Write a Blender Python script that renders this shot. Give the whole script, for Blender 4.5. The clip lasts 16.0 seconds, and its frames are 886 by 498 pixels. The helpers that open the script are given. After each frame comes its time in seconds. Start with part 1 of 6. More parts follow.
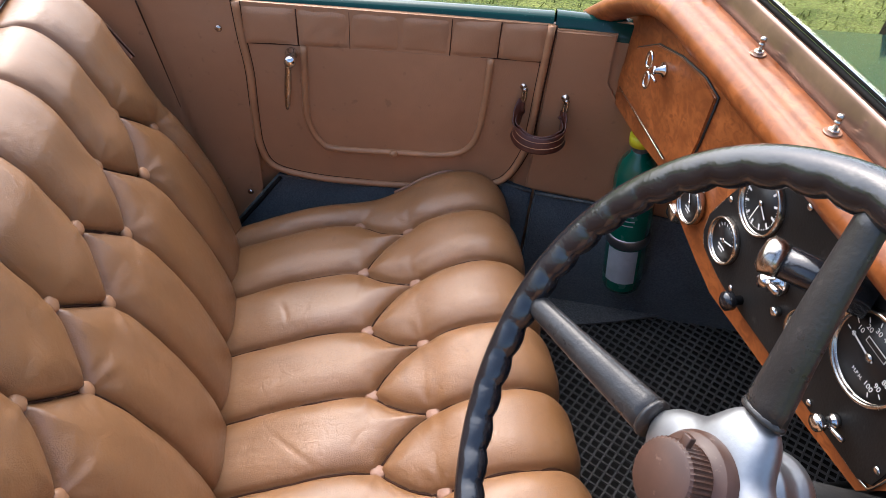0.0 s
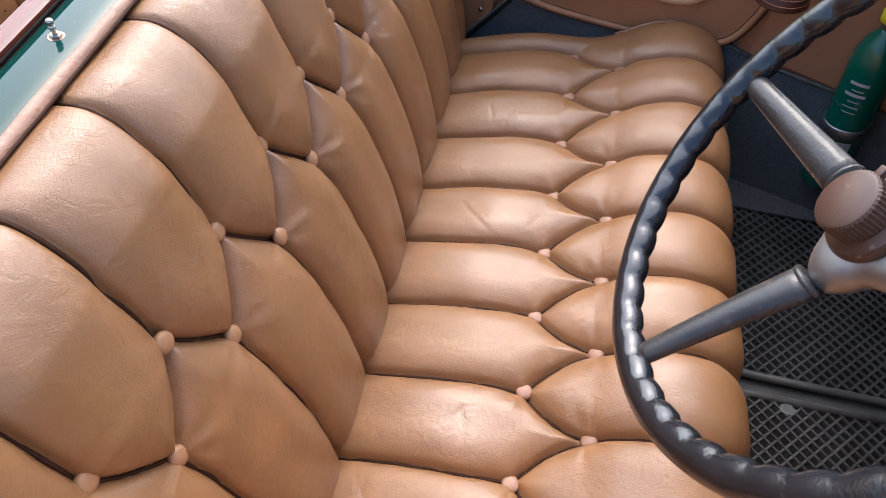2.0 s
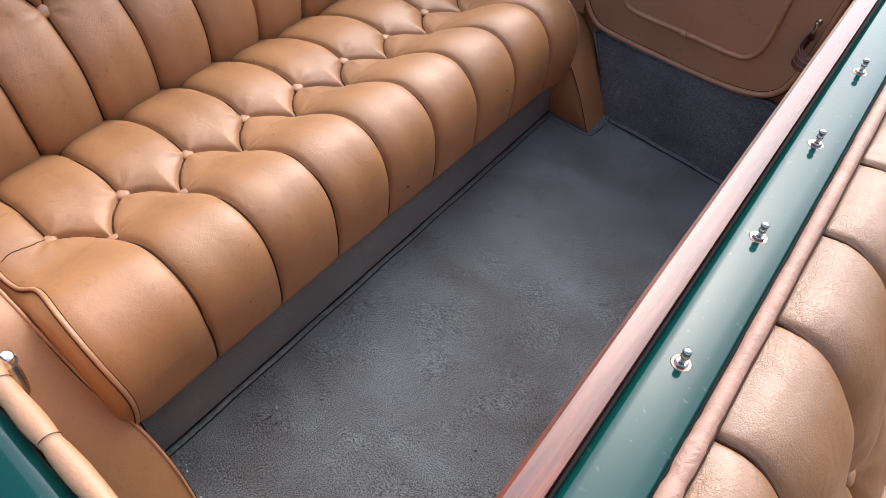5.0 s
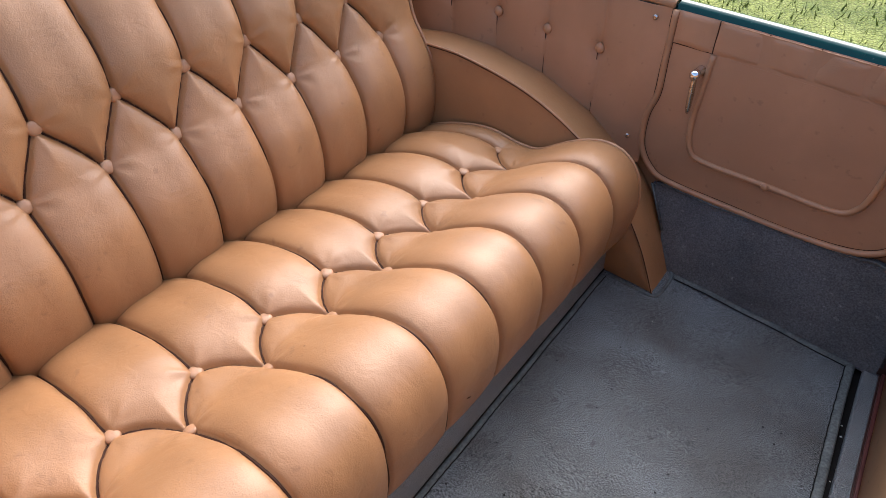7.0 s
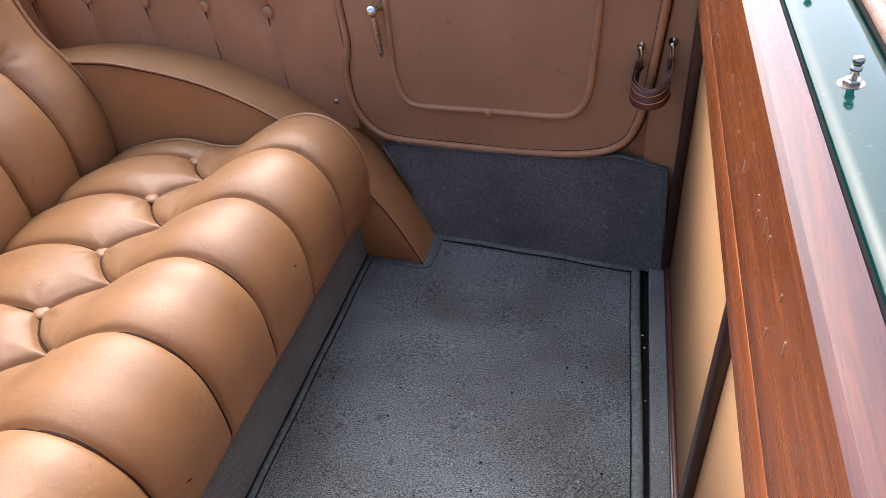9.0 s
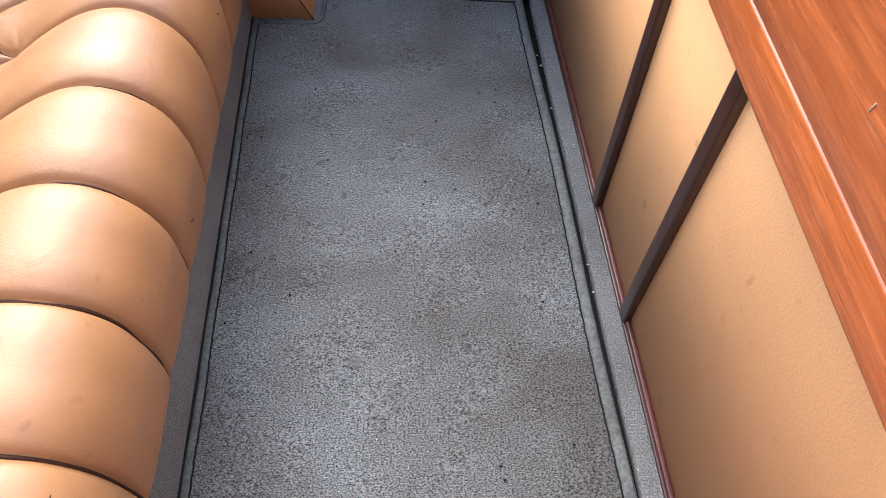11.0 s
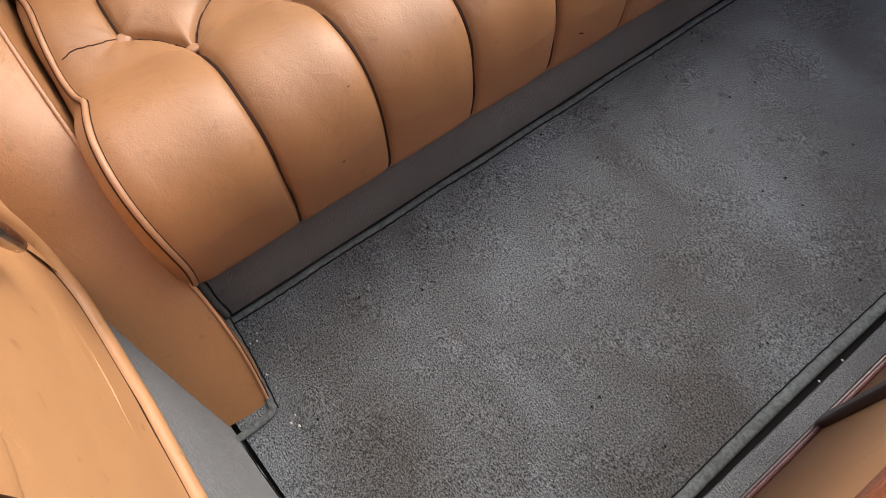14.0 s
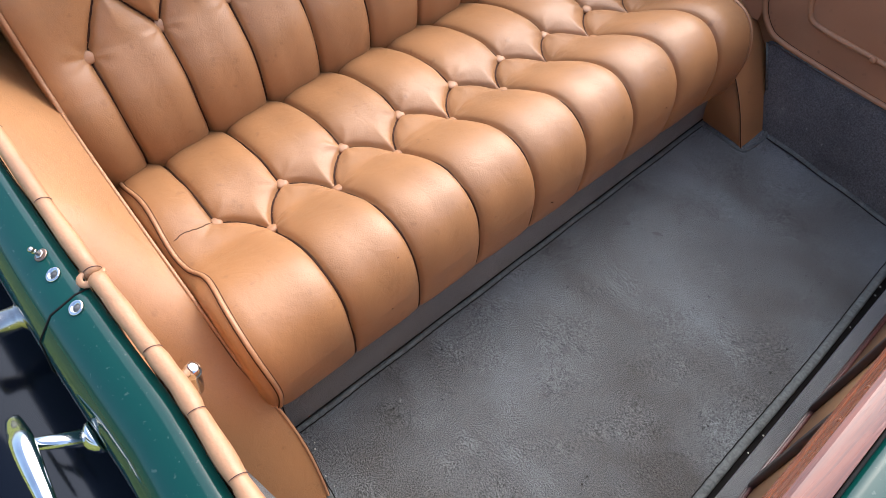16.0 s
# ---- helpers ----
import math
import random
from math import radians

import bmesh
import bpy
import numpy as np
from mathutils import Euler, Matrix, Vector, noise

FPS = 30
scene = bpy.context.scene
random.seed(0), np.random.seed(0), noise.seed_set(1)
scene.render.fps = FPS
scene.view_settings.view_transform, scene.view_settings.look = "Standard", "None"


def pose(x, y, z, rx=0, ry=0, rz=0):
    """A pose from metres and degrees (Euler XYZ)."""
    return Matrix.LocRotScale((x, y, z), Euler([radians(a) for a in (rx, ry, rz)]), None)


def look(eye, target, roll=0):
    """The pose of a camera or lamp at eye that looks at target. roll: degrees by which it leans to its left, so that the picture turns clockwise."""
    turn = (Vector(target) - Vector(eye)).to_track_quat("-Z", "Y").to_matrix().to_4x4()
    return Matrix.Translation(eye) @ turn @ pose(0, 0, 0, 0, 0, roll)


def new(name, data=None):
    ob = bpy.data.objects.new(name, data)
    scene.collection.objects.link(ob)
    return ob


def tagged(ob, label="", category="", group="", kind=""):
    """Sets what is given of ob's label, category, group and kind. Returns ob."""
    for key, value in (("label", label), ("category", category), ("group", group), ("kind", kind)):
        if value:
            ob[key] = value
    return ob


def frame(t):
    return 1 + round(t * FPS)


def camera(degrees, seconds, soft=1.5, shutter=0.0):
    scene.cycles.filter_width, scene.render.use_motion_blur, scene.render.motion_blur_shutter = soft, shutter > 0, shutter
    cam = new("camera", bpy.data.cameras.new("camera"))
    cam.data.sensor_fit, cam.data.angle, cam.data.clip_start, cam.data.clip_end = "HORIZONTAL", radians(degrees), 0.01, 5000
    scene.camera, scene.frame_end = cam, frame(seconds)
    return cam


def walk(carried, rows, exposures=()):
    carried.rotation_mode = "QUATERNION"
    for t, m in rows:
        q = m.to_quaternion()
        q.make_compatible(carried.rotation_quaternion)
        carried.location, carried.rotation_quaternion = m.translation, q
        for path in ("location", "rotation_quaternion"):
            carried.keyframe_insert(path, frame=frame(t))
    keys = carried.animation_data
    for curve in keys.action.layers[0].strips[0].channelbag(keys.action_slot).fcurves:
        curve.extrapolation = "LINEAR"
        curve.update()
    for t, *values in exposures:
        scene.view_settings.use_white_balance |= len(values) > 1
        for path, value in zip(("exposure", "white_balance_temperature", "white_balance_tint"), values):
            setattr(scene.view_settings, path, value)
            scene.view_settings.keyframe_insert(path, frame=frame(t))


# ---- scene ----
cam = camera(66.8, 16.0, soft=0.8)
PATH = [
    (0, (0.961, 0.153, 1.164), (1.248, 1.555, -0.233), 5.5),
    (0.5, (0.958, 0.072, 1.194), (1.19, 1.459, -0.228), 5.4),
    (1, (0.949, 0.015, 1.161), (1.13, 1.373, -0.296), 5.6),
    (1.5, (0.945, -0.022, 1.104), (0.981, 1.271, -0.421), 5.8),
    (2, (0.916, -0.064, 1.097), (0.759, 1.151, -0.483), 5.9),
    (2.5, (0.808, -0.096, 1.104), (0.429, 1.034, -0.502), 6.5),
    (3, (0.683, -0.133, 1.111), (0.166, 0.949, -0.489), 6.4),
    (3.5, (0.59, -0.138, 1.111), (-0.005, 0.937, -0.467), 5.1),
    (4, (0.596, -0.147, 1.149), (-0.07, 0.918, -0.407), 4.2),
    (4.5, (0.607, -0.142, 1.166), (-0.115, 0.914, -0.372), 4.0),
    (5, (0.506, -0.12, 1.149), (-0.284, 0.927, -0.362), 3.2),
    (5.2, (0.437, -0.105, 1.146), (-0.38, 0.938, -0.352), 2.9),
    (7.3, (0.223, 0.116, 1.059), (-0.689, 1.362, -0.211), -0.1),
    (7.5, (0.211, 0.179, 1.022), (-0.679, 1.439, -0.251), -0.9),
    (8, (0.191, 0.306, 0.911), (-0.627, 1.62, -0.356), -3.0),
    (8.5, (0.243, 0.32, 0.9), (-0.502, 1.677, -0.366), -5.0),
    (9, (0.348, 0.286, 0.926), (-0.193, 1.712, -0.368), -7.6),
    (9.2, (0.358, 0.253, 0.929), (-0.055, 1.706, -0.382), -7.8),
    (11.3, (0.137, 0.071, 0.918), (0.165, 1.107, -0.793), 0.2),
    (11.5, (0.123, 0.04, 0.892), (0.017, 1.083, -0.812), -0.5),
    (12, (0.185, 0.024, 0.905), (-0.28, 0.897, -0.833), -2.5),
    (12.5, (0.222, 0.026, 0.871), (-0.477, 0.669, -0.889), -4.7),
    (13, (0.25, 0.058, 0.855), (-0.53, 0.492, -0.934), -7.0),
    (13.5, (0.287, 0.048, 0.87), (-0.478, 0.479, -0.927), -5.5),
    (14, (0.356, 0.046, 0.939), (-0.441, 0.527, -0.831), -4.6),
    (14.5, (0.377, 0.042, 1.022), (-0.452, 0.612, -0.706), -2.6),
    (15, (0.375, 0.008, 1.083), (-0.482, 0.648, -0.607), -1.4),
    (15.5, (0.384, -0.034, 1.166), (-0.5, 0.665, -0.487), -0.7),
    (16, (0.382, -0.102, 1.237), (-0.521, 0.644, -0.384), -0.1),
]
EXPOSURES = [(0, 1.30, 5820, 10), (2.5, 1.30, 5720, 10), (4.5, 1.02, 5670, 10), (5.2, 1.15, 5670, 10), (8, 1.3, 5720, 10), (9.2, 1.45, 5720, 10), (11.3, 1.85, 5770, 10), (12, 1.5, 5820, 10),
             (13, 0.78, 6210, 10), (14.5, 1.08, 5970, 10), (16, 1.3, 5770, 10)]
walk(cam, [(t, look(eye, target, roll)) for t, eye, target, roll in PATH], EXPOSURES)


# ---- light ----
SUN_DIR = Vector((-0.19, 0.64, 0.72)).normalized()
world = bpy.data.worlds.new("sky")
scene.world = world
world.use_nodes = True
wt = world.node_tree
sky = wt.nodes.new("ShaderNodeTexSky")
sky.sky_type = "NISHITA"
sky.sun_disc = False
sky.sun_elevation = math.asin(SUN_DIR.z)
sky.sun_rotation = math.atan2(SUN_DIR.x, SUN_DIR.y)
sky.air_density, sky.dust_density, sky.ozone_density = 1.0, 5.0, 1.0
wt.nodes["Background"].inputs["Strength"].default_value = 0.15
wt.links.new(sky.outputs["Color"], wt.nodes["Background"].inputs["Color"])
sun = new("sun", bpy.data.lights.new("sun", "SUN"))
sun.data.energy, sun.data.angle, sun.data.color = 1.5, radians(112), (1.0, 0.965, 0.92)
sun.matrix_world = look(SUN_DIR * 20, (0, 0, 0))


# ---- materials ----
def material(name, color, rough=0.5, metal=0.0, vary=0.15, scale=12.0, bump=0.0, bump_scale=300.0, second=None,
             spots=0.0, spot_color=(0.1, 0.07, 0.05), spot_scale=60.0, coat=0.0, kind="noise", stretch=(1, 1, 1), spec=0.5,
             rough_vary=0.1, sheen=0.0, crack=0.0, crack_scale=90.0, speck=0.0, speck_scale=300.0, wrinkle=0.0, wrinkle_scale=40.0, crack_dark=0.0, cover=(0.44, 0.60), warp=3.4, spread=(0.3, 0.7)):
    m = bpy.data.materials.new(name)
    m.use_nodes = True
    nt = m.node_tree
    N, L = nt.nodes, nt.links
    b = N["Principled BSDF"]
    b.inputs["Roughness"].default_value, b.inputs["Metallic"].default_value = rough, metal
    b.inputs["Specular IOR Level"].default_value = spec
    b.inputs["Coat Weight"].default_value, b.inputs["Coat Roughness"].default_value = coat, 0.06
    b.inputs["Sheen Weight"].default_value = sheen
    tc = N.new("ShaderNodeTexCoord")
    mp = N.new("ShaderNodeMapping")
    mp.inputs["Scale"].default_value = stretch
    L.new(tc.outputs["Object"], mp.inputs["Vector"])

    def noise_tex(sc, detail=4.0, dist=0.0):
        n = N.new("ShaderNodeTexNoise")
        n.inputs["Scale"].default_value, n.inputs["Detail"].default_value, n.inputs["Distortion"].default_value = sc, detail, dist
        L.new(mp.outputs["Vector"], n.inputs["Vector"])
        return n.outputs["Fac"]

    def ramp(fac, lo, hi, a=0.3, c=0.7):
        r = N.new("ShaderNodeValToRGB")
        r.color_ramp.elements[0].position, r.color_ramp.elements[1].position = a, c
        r.color_ramp.elements[0].color, r.color_ramp.elements[1].color = (*lo, 1), (*hi, 1)
        L.new(fac, r.inputs["Fac"])
        return r.outputs["Color"]

    def mix(fac, c1, c2):
        x = N.new("ShaderNodeMix")
        x.data_type = "RGBA"
        if isinstance(fac, float):
            x.inputs["Factor"].default_value = fac
        else:
            L.new(fac, x.inputs["Factor"])
        for sock, c in (("A", c1), ("B", c2)):
            tgt = [i for i in x.inputs if i.name == sock and i.type == "RGBA"][0]
            if isinstance(c, tuple):
                tgt.default_value = (*c, 1)
            else:
                L.new(c, tgt)
        return [o for o in x.outputs if o.type == "RGBA"][0]

    dark = second or tuple(c * (1 - vary) for c in color)
    light = tuple(min(1, c * (1 + vary)) for c in color)
    big = noise_tex(scale, 5.0, 0.4)
    col = ramp(big, dark, light, *spread)
    fine = noise_tex(scale * 9, 6.0)
    col = mix(ramp(fine, (0, 0, 0), (0.35, 0.35, 0.35)), col, tuple(c * (1 - 0.8 * vary) for c in color))
    if kind == "wood":
        w = N.new("ShaderNodeTexNoise")
        w.inputs["Scale"].default_value, w.inputs["Detail"].default_value, w.inputs["Distortion"].default_value = scale * 2.2, 8.0, 1.6
        L.new(mp.outputs["Vector"], w.inputs["Vector"])
        col = mix(ramp(w.outputs["Fac"], (0, 0, 0), (0.85, 0.85, 0.85), 0.42, 0.62), col, dark)
    if spots:
        sp = noise_tex(spot_scale, 3.0)
        col = mix(ramp(sp, (0, 0, 0), (spots, spots, spots), 0.66, 0.74), col, spot_color)
    if speck:
        # light and dark fibres
        tone = ramp(noise_tex(speck_scale, 2.0), (1 - speck,) * 3, (1 + speck,) * 3, 0.32, 0.68)
        x = N.new("ShaderNodeVectorMath")
        x.operation = "MULTIPLY"
        L.new(col, x.inputs[0])
        L.new(tone, x.inputs[1])
        col = x.outputs["Vector"]
    heights = []
    if wrinkle:
        heights.append((noise_tex(wrinkle_scale, 8.0, 1.2), wrinkle))
    if bump:
        heights.append((noise_tex(bump_scale, 3.0), bump))
    if crack:
        v = N.new("ShaderNodeTexVoronoi")
        v.feature = "DISTANCE_TO_EDGE"
        v.inputs["Scale"].default_value = crack_scale
        nz = N.new("ShaderNodeTexNoise")
        nz.inputs["Scale"].default_value = crack_scale * 0.35
        L.new(mp.outputs["Vector"], nz.inputs["Vector"])
        add = N.new("ShaderNodeVectorMath")
        add.operation = "MULTIPLY_ADD"
        L.new(nz.outputs["Color"], add.inputs[0])
        add.inputs[1].default_value = (warp / crack_scale,) * 3
        L.new(mp.outputs["Vector"], add.inputs[2])
        L.new(add.outputs["Vector"], v.inputs["Vector"])
        cr = N.new("ShaderNodeMapRange")
        cr.inputs["From Max"].default_value = 0.075
        L.new(v.outputs["Distance"], cr.inputs["Value"])
        # creases show in worn patches only
        patch = ramp(noise_tex(8.0, 6.0), (0, 0, 0), (1, 1, 1), *cover)
        mm = N.new("ShaderNodeMath")
        mm.operation = "MAXIMUM"
        inv = N.new("ShaderNodeMath")
        inv.operation = "SUBTRACT"
        inv.inputs[0].default_value = 1.0
        L.new(patch, inv.inputs[1])
        L.new(cr.outputs["Result"], mm.inputs[0])
        L.new(inv.outputs["Value"], mm.inputs[1])
        heights.append((mm.outputs["Value"], crack))
        if crack_dark:
            dk = N.new("ShaderNodeMapRange")
            dk.inputs["To Min"].default_value, dk.inputs["To Max"].default_value = crack_dark, 0.0
            L.new(mm.outputs["Value"], dk.inputs["Value"])
            col = mix(dk.outputs["Result"], col, tuple(c * 0.3 for c in color))
    last = None
    for h, amount in heights:
        bp = N.new("ShaderNodeBump")
        bp.inputs["Strength"].default_value, bp.inputs["Distance"].default_value = 0.9, amount
        L.new(h, bp.inputs["Height"])
        if last:
            L.new(last, bp.inputs["Normal"])
        last = bp.outputs["Normal"]
    if last:
        L.new(last, b.inputs["Normal"])
    rr = N.new("ShaderNodeMapRange")
    rr.inputs["To Min"].default_value, rr.inputs["To Max"].default_value = max(0.02, rough - rough_vary), min(1, rough + rough_vary)
    L.new(noise_tex(scale * 2.3, 5.0), rr.inputs["Value"])
    L.new(rr.outputs["Result"], b.inputs["Roughness"])
    L.new(col, b.inputs["Base Color"])
    return m


# near-black: sewn seams, and shade drawn in folds and beside welts
SEAM_AND_SHADE = material("dark_seam_and_fold_shade", (0.05, 0.02, 0.010), 0.7, vary=0.2, spec=0.2)
LEATHER_REAR = material("tan_leather_new", (0.352, 0.171, 0.067), 0.42, vary=0.13, scale=5, bump=0.0004, bump_scale=420, spots=0.35,
                        spot_color=(0.16, 0.07, 0.03), spot_scale=42, crack=0.00014, crack_scale=260, crack_dark=0.22, rough_vary=0.07, spec=0.56, wrinkle=0.0012, wrinkle_scale=30)
LEATHER_FRONT = material("tan_leather_worn", (0.290, 0.138, 0.052), 0.35, vary=0.17, scale=8, bump=0.0004, bump_scale=600, spots=0.25,
                         spot_color=(0.10, 0.045, 0.02), spot_scale=55, crack=0.00024, crack_scale=290, crack_dark=0.32, rough_vary=0.09, spec=0.85, wrinkle=0.0012, wrinkle_scale=48, cover=(0.36, 0.54), warp=4.5)
# lighter tan leather: the near side's sunlight is put into its colour
LEATHER_SUNLIT = material("sunlit_tan_leather", (0.46, 0.238, 0.098), 0.45, vary=0.10, scale=5, bump=0.0004, bump_scale=480, spots=0.4, spot_color=(0.2, 0.09, 0.035), spot_scale=45, wrinkle=0.0016, wrinkle_scale=16)
LEATHER_SIDE = material("brown_trim_leather", (0.395, 0.207, 0.106), 0.46, vary=0.14, scale=4, bump=0.0005, bump_scale=500, spots=0.3,
                        spot_color=(0.12, 0.07, 0.04), spot_scale=50, wrinkle=0.0012, wrinkle_scale=14)
PIPING = material("tan_piping_leather", (0.40, 0.205, 0.098), 0.45, vary=0.15, scale=20, bump=0.0008, bump_scale=160)
PIPING_PALE = material("pinkish_edge_leather", (0.37, 0.202, 0.128), 0.5, vary=0.18, scale=25, bump=0.0009, bump_scale=140, wrinkle=0.0016, wrinkle_scale=90)
CARPET = material("blue_grey_carpet", (0.124, 0.135, 0.138), 0.95, vary=0.28, scale=3.0, spread=(0.36, 0.64), bump=0.004, bump_scale=420, spots=0.55,
                  spot_color=(0.03, 0.026, 0.020), spot_scale=30, spec=0.1, sheen=0.15, second=(0.075, 0.071, 0.064), speck=0.8, speck_scale=400, stretch=(0.85, 1.2, 1))
CARPET_EDGE = material("carpet_binding", (0.105, 0.113, 0.108), 0.8, vary=0.25, scale=30, bump=0.001, bump_scale=200, spec=0.2, speck=0.25, speck_scale=200)
CARPET_DARK = material("slate_carpet", (0.112, 0.116, 0.117), 0.95, vary=0.3, scale=7, bump=0.003, bump_scale=300, spots=0.6,
                       spot_color=(0.26, 0.26, 0.25), spot_scale=85, spec=0.1, sheen=0.2, speck=0.3, speck_scale=260)
# carpet colour lifted to offset the shade on heelboard and kick panel
CARPET_LIFTED = material("lightened_grey_carpet", (0.150, 0.154, 0.148), 0.95, vary=0.24, scale=5, bump=0.005, bump_scale=400, spec=0.1, sheen=0.2, speck=0.42, speck_scale=400)
MAHOGANY_TOP = material("worn_maroon_mahogany", (0.165, 0.038, 0.015), 0.27, vary=0.25, scale=9, kind="wood", stretch=(9, 0.4, 9), spots=0.5, spot_color=(0.22, 0.09, 0.06), spot_scale=60, coat=0.15, second=(0.08, 0.018, 0.010))
LEAF = material("dry_leaf", (0.17, 0.18, 0.17), 0.7, vary=0.3, scale=60)
CARPET_FRONT = material("blue_grey_kick_cloth", (0.095, 0.117, 0.130), 0.9, vary=0.2, scale=7, bump=0.002, bump_scale=300, spec=0.15, sheen=0.2, speck=0.2, speck_scale=260)
MAROON = material("maroon_bead", (0.085, 0.025, 0.020), 0.4, vary=0.3, scale=20)
MAHOGANY = material("mahogany", (0.46, 0.128, 0.032), 0.26, vary=0.28, scale=9, kind="wood", stretch=(9, 0.4, 9), spots=0.6,
                    spot_color=(0.45, 0.2, 0.1), spot_scale=30, coat=0.35, second=(0.31, 0.078, 0.018))
MAHOGANY_DARK = material("dark_batten_wood", (0.045, 0.016, 0.010), 0.35, vary=0.4, scale=12, kind="wood", stretch=(4, 4, 0.5), coat=0.2)
WALNUT = material("burr_walnut", (0.34, 0.105, 0.027), 0.34, vary=0.22, scale=19, kind="wood", stretch=(1.2, 1, 1.6), coat=0.12, spec=0.28,
                  second=(0.20, 0.056, 0.014), spots=0.4, spot_color=(0.07, 0.022, 0.008), spot_scale=60)
GREEN = material("green_coach_paint", (0.005, 0.047, 0.037), 0.10, vary=0.12, scale=3, coat=0.50, spec=0.1, spots=0.12, spot_color=(0.3, 0.35, 0.3), spot_scale=150, rough_vary=0.04)
BLACK_PAINT = material("black_coach_paint", (0.004, 0.005, 0.009), 0.08, vary=0.2, scale=3, coat=0.12, spec=0.35, rough_vary=0.03)
BLACK_PANEL = material("black_instrument_enamel", (0.013, 0.012, 0.011), 0.5, vary=0.3, scale=20, spots=0.3, spot_color=(0.07, 0.065, 0.055), spot_scale=50, bump=0.0003, spec=0.3)
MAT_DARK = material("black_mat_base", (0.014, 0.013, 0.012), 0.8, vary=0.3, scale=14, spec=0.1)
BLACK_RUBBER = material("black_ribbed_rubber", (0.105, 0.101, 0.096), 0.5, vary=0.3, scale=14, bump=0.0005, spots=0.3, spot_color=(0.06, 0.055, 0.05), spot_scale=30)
RIM_BLACK = material("black_wheel_celluloid", (0.012, 0.013, 0.016), 0.17, spec=0.8, vary=0.3, scale=30, bump=0.0003, spots=0.3, spot_color=(0.06, 0.055, 0.05), spot_scale=90)
SPOKE = material("grey_worn_spoke_cover", (0.040, 0.037, 0.035), 0.30, vary=0.35, scale=25, bump=0.0004, spots=0.35, spot_color=(0.14, 0.12, 0.1), spot_scale=90)
ALLOY = material("brushed_alloy", (0.38, 0.38, 0.385), 0.45, metal=1.0, vary=0.22, scale=18, bump=0.0002, bump_scale=200)
CHROME = material("chrome", (0.78, 0.77, 0.74), 0.12, metal=1.0, vary=0.1, scale=40, rough_vary=0.06)
NICKEL = material("aged_nickel", (0.55, 0.50, 0.44), 0.24, metal=1.0, vary=0.2, scale=60)
COPPERED = material("coppery_tarnished_plate", (0.36, 0.24, 0.18), 0.42, metal=1.0, vary=0.3, scale=90)
BAKELITE = material("brown_bakelite", (0.076, 0.036, 0.023), 0.38, vary=0.25, scale=30, spots=0.4, spot_color=(0.3, 0.2, 0.15), spot_scale=110)
GREEN_TANK = material("green_extinguisher_paint", (0.004, 0.12, 0.075), 0.25, vary=0.12, scale=10, coat=0.6)
LABEL_GREY = material("pale_label_paper", (0.42, 0.45, 0.47), 0.5, vary=0.15, scale=25)
WHITE_MARK = material("white_dial_marking", (0.75, 0.74, 0.70), 0.5, vary=0.05)
DIAL = material("black_dial_face", (0.012, 0.012, 0.012), 0.45, vary=0.2)
YELLOW = material("yellow_tag", (0.75, 0.68, 0.02), 0.4, vary=0.1)
STRAP = material("dark_red_brown_strap_leather", (0.075, 0.022, 0.013), 0.38, vary=0.35, scale=40, bump=0.0006, bump_scale=200)
GRASS = material("mown_grass", (0.19, 0.20, 0.052), 0.8, vary=0.45, scale=3.0, bump=0.02, bump_scale=60, second=(0.09, 0.12, 0.022), spots=0.6,
                 spot_color=(0.26, 0.22, 0.09), spot_scale=26, spec=0.1, speck=0.5, speck_scale=70)
DIRT = material("pale_grit", (0.5, 0.48, 0.42), 0.9, vary=0.2)


def glass_material():
    m = bpy.data.materials.new("clear_glass")
    m.use_nodes = True
    b = m.node_tree.nodes["Principled BSDF"]
    b.inputs["Base Color"].default_value = (0.93, 0.97, 0.95, 1)
    b.inputs["Roughness"].default_value, b.inputs["Transmission Weight"].default_value, b.inputs["IOR"].default_value = 0.02, 1.0, 1.45
    return m


GLASS = glass_material()
# brown metal whose colour carries the walnut's reflection
FRAME = material("brown_metal_frame", (0.24, 0.15, 0.11), 0.16, metal=0.6, vary=0.25, scale=20)


# ---- building helpers ----
def link(name, me, mat, parent=None, label="", smooth=True):
    me.materials.append(mat)
    if smooth:
        me.polygons.foreach_set("use_smooth", [True] * len(me.polygons))
    ob = new(name, me)
    if parent:
        ob.parent = parent
    if label:
        ob["label"] = label
    return ob


def part(name, bm, mat, parent=None, label="", smooth=True, angle=None):
    me = bpy.data.meshes.new(name)
    bmesh.ops.recalc_face_normals(bm, faces=bm.faces[:])
    bm.to_mesh(me)
    bm.free()
    ob = link(name, me, mat, parent, label, smooth)
    if angle:
        me.set_sharp_from_angle(angle=radians(angle))
    return ob


def thing(name, label, category, group="", at=(0, 0, 0)):
    ob = new(name)
    ob.location = at
    ob.empty_display_size = 0.05
    tagged(ob, label, category, group)
    bpy.context.view_layer.update()
    return ob


def box(lo, hi, bevel=0.0, seg=2):
    bm = bmesh.new()
    bmesh.ops.create_cube(bm, size=1)
    for v in bm.verts:
        v.co = Vector([(a + b) / 2 + c * (b - a) for a, b, c in zip(lo, hi, v.co)])
    if bevel:
        bmesh.ops.bevel(bm, geom=bm.edges[:], offset=bevel, segments=seg, affect="EDGES", profile=0.6)
    return bm


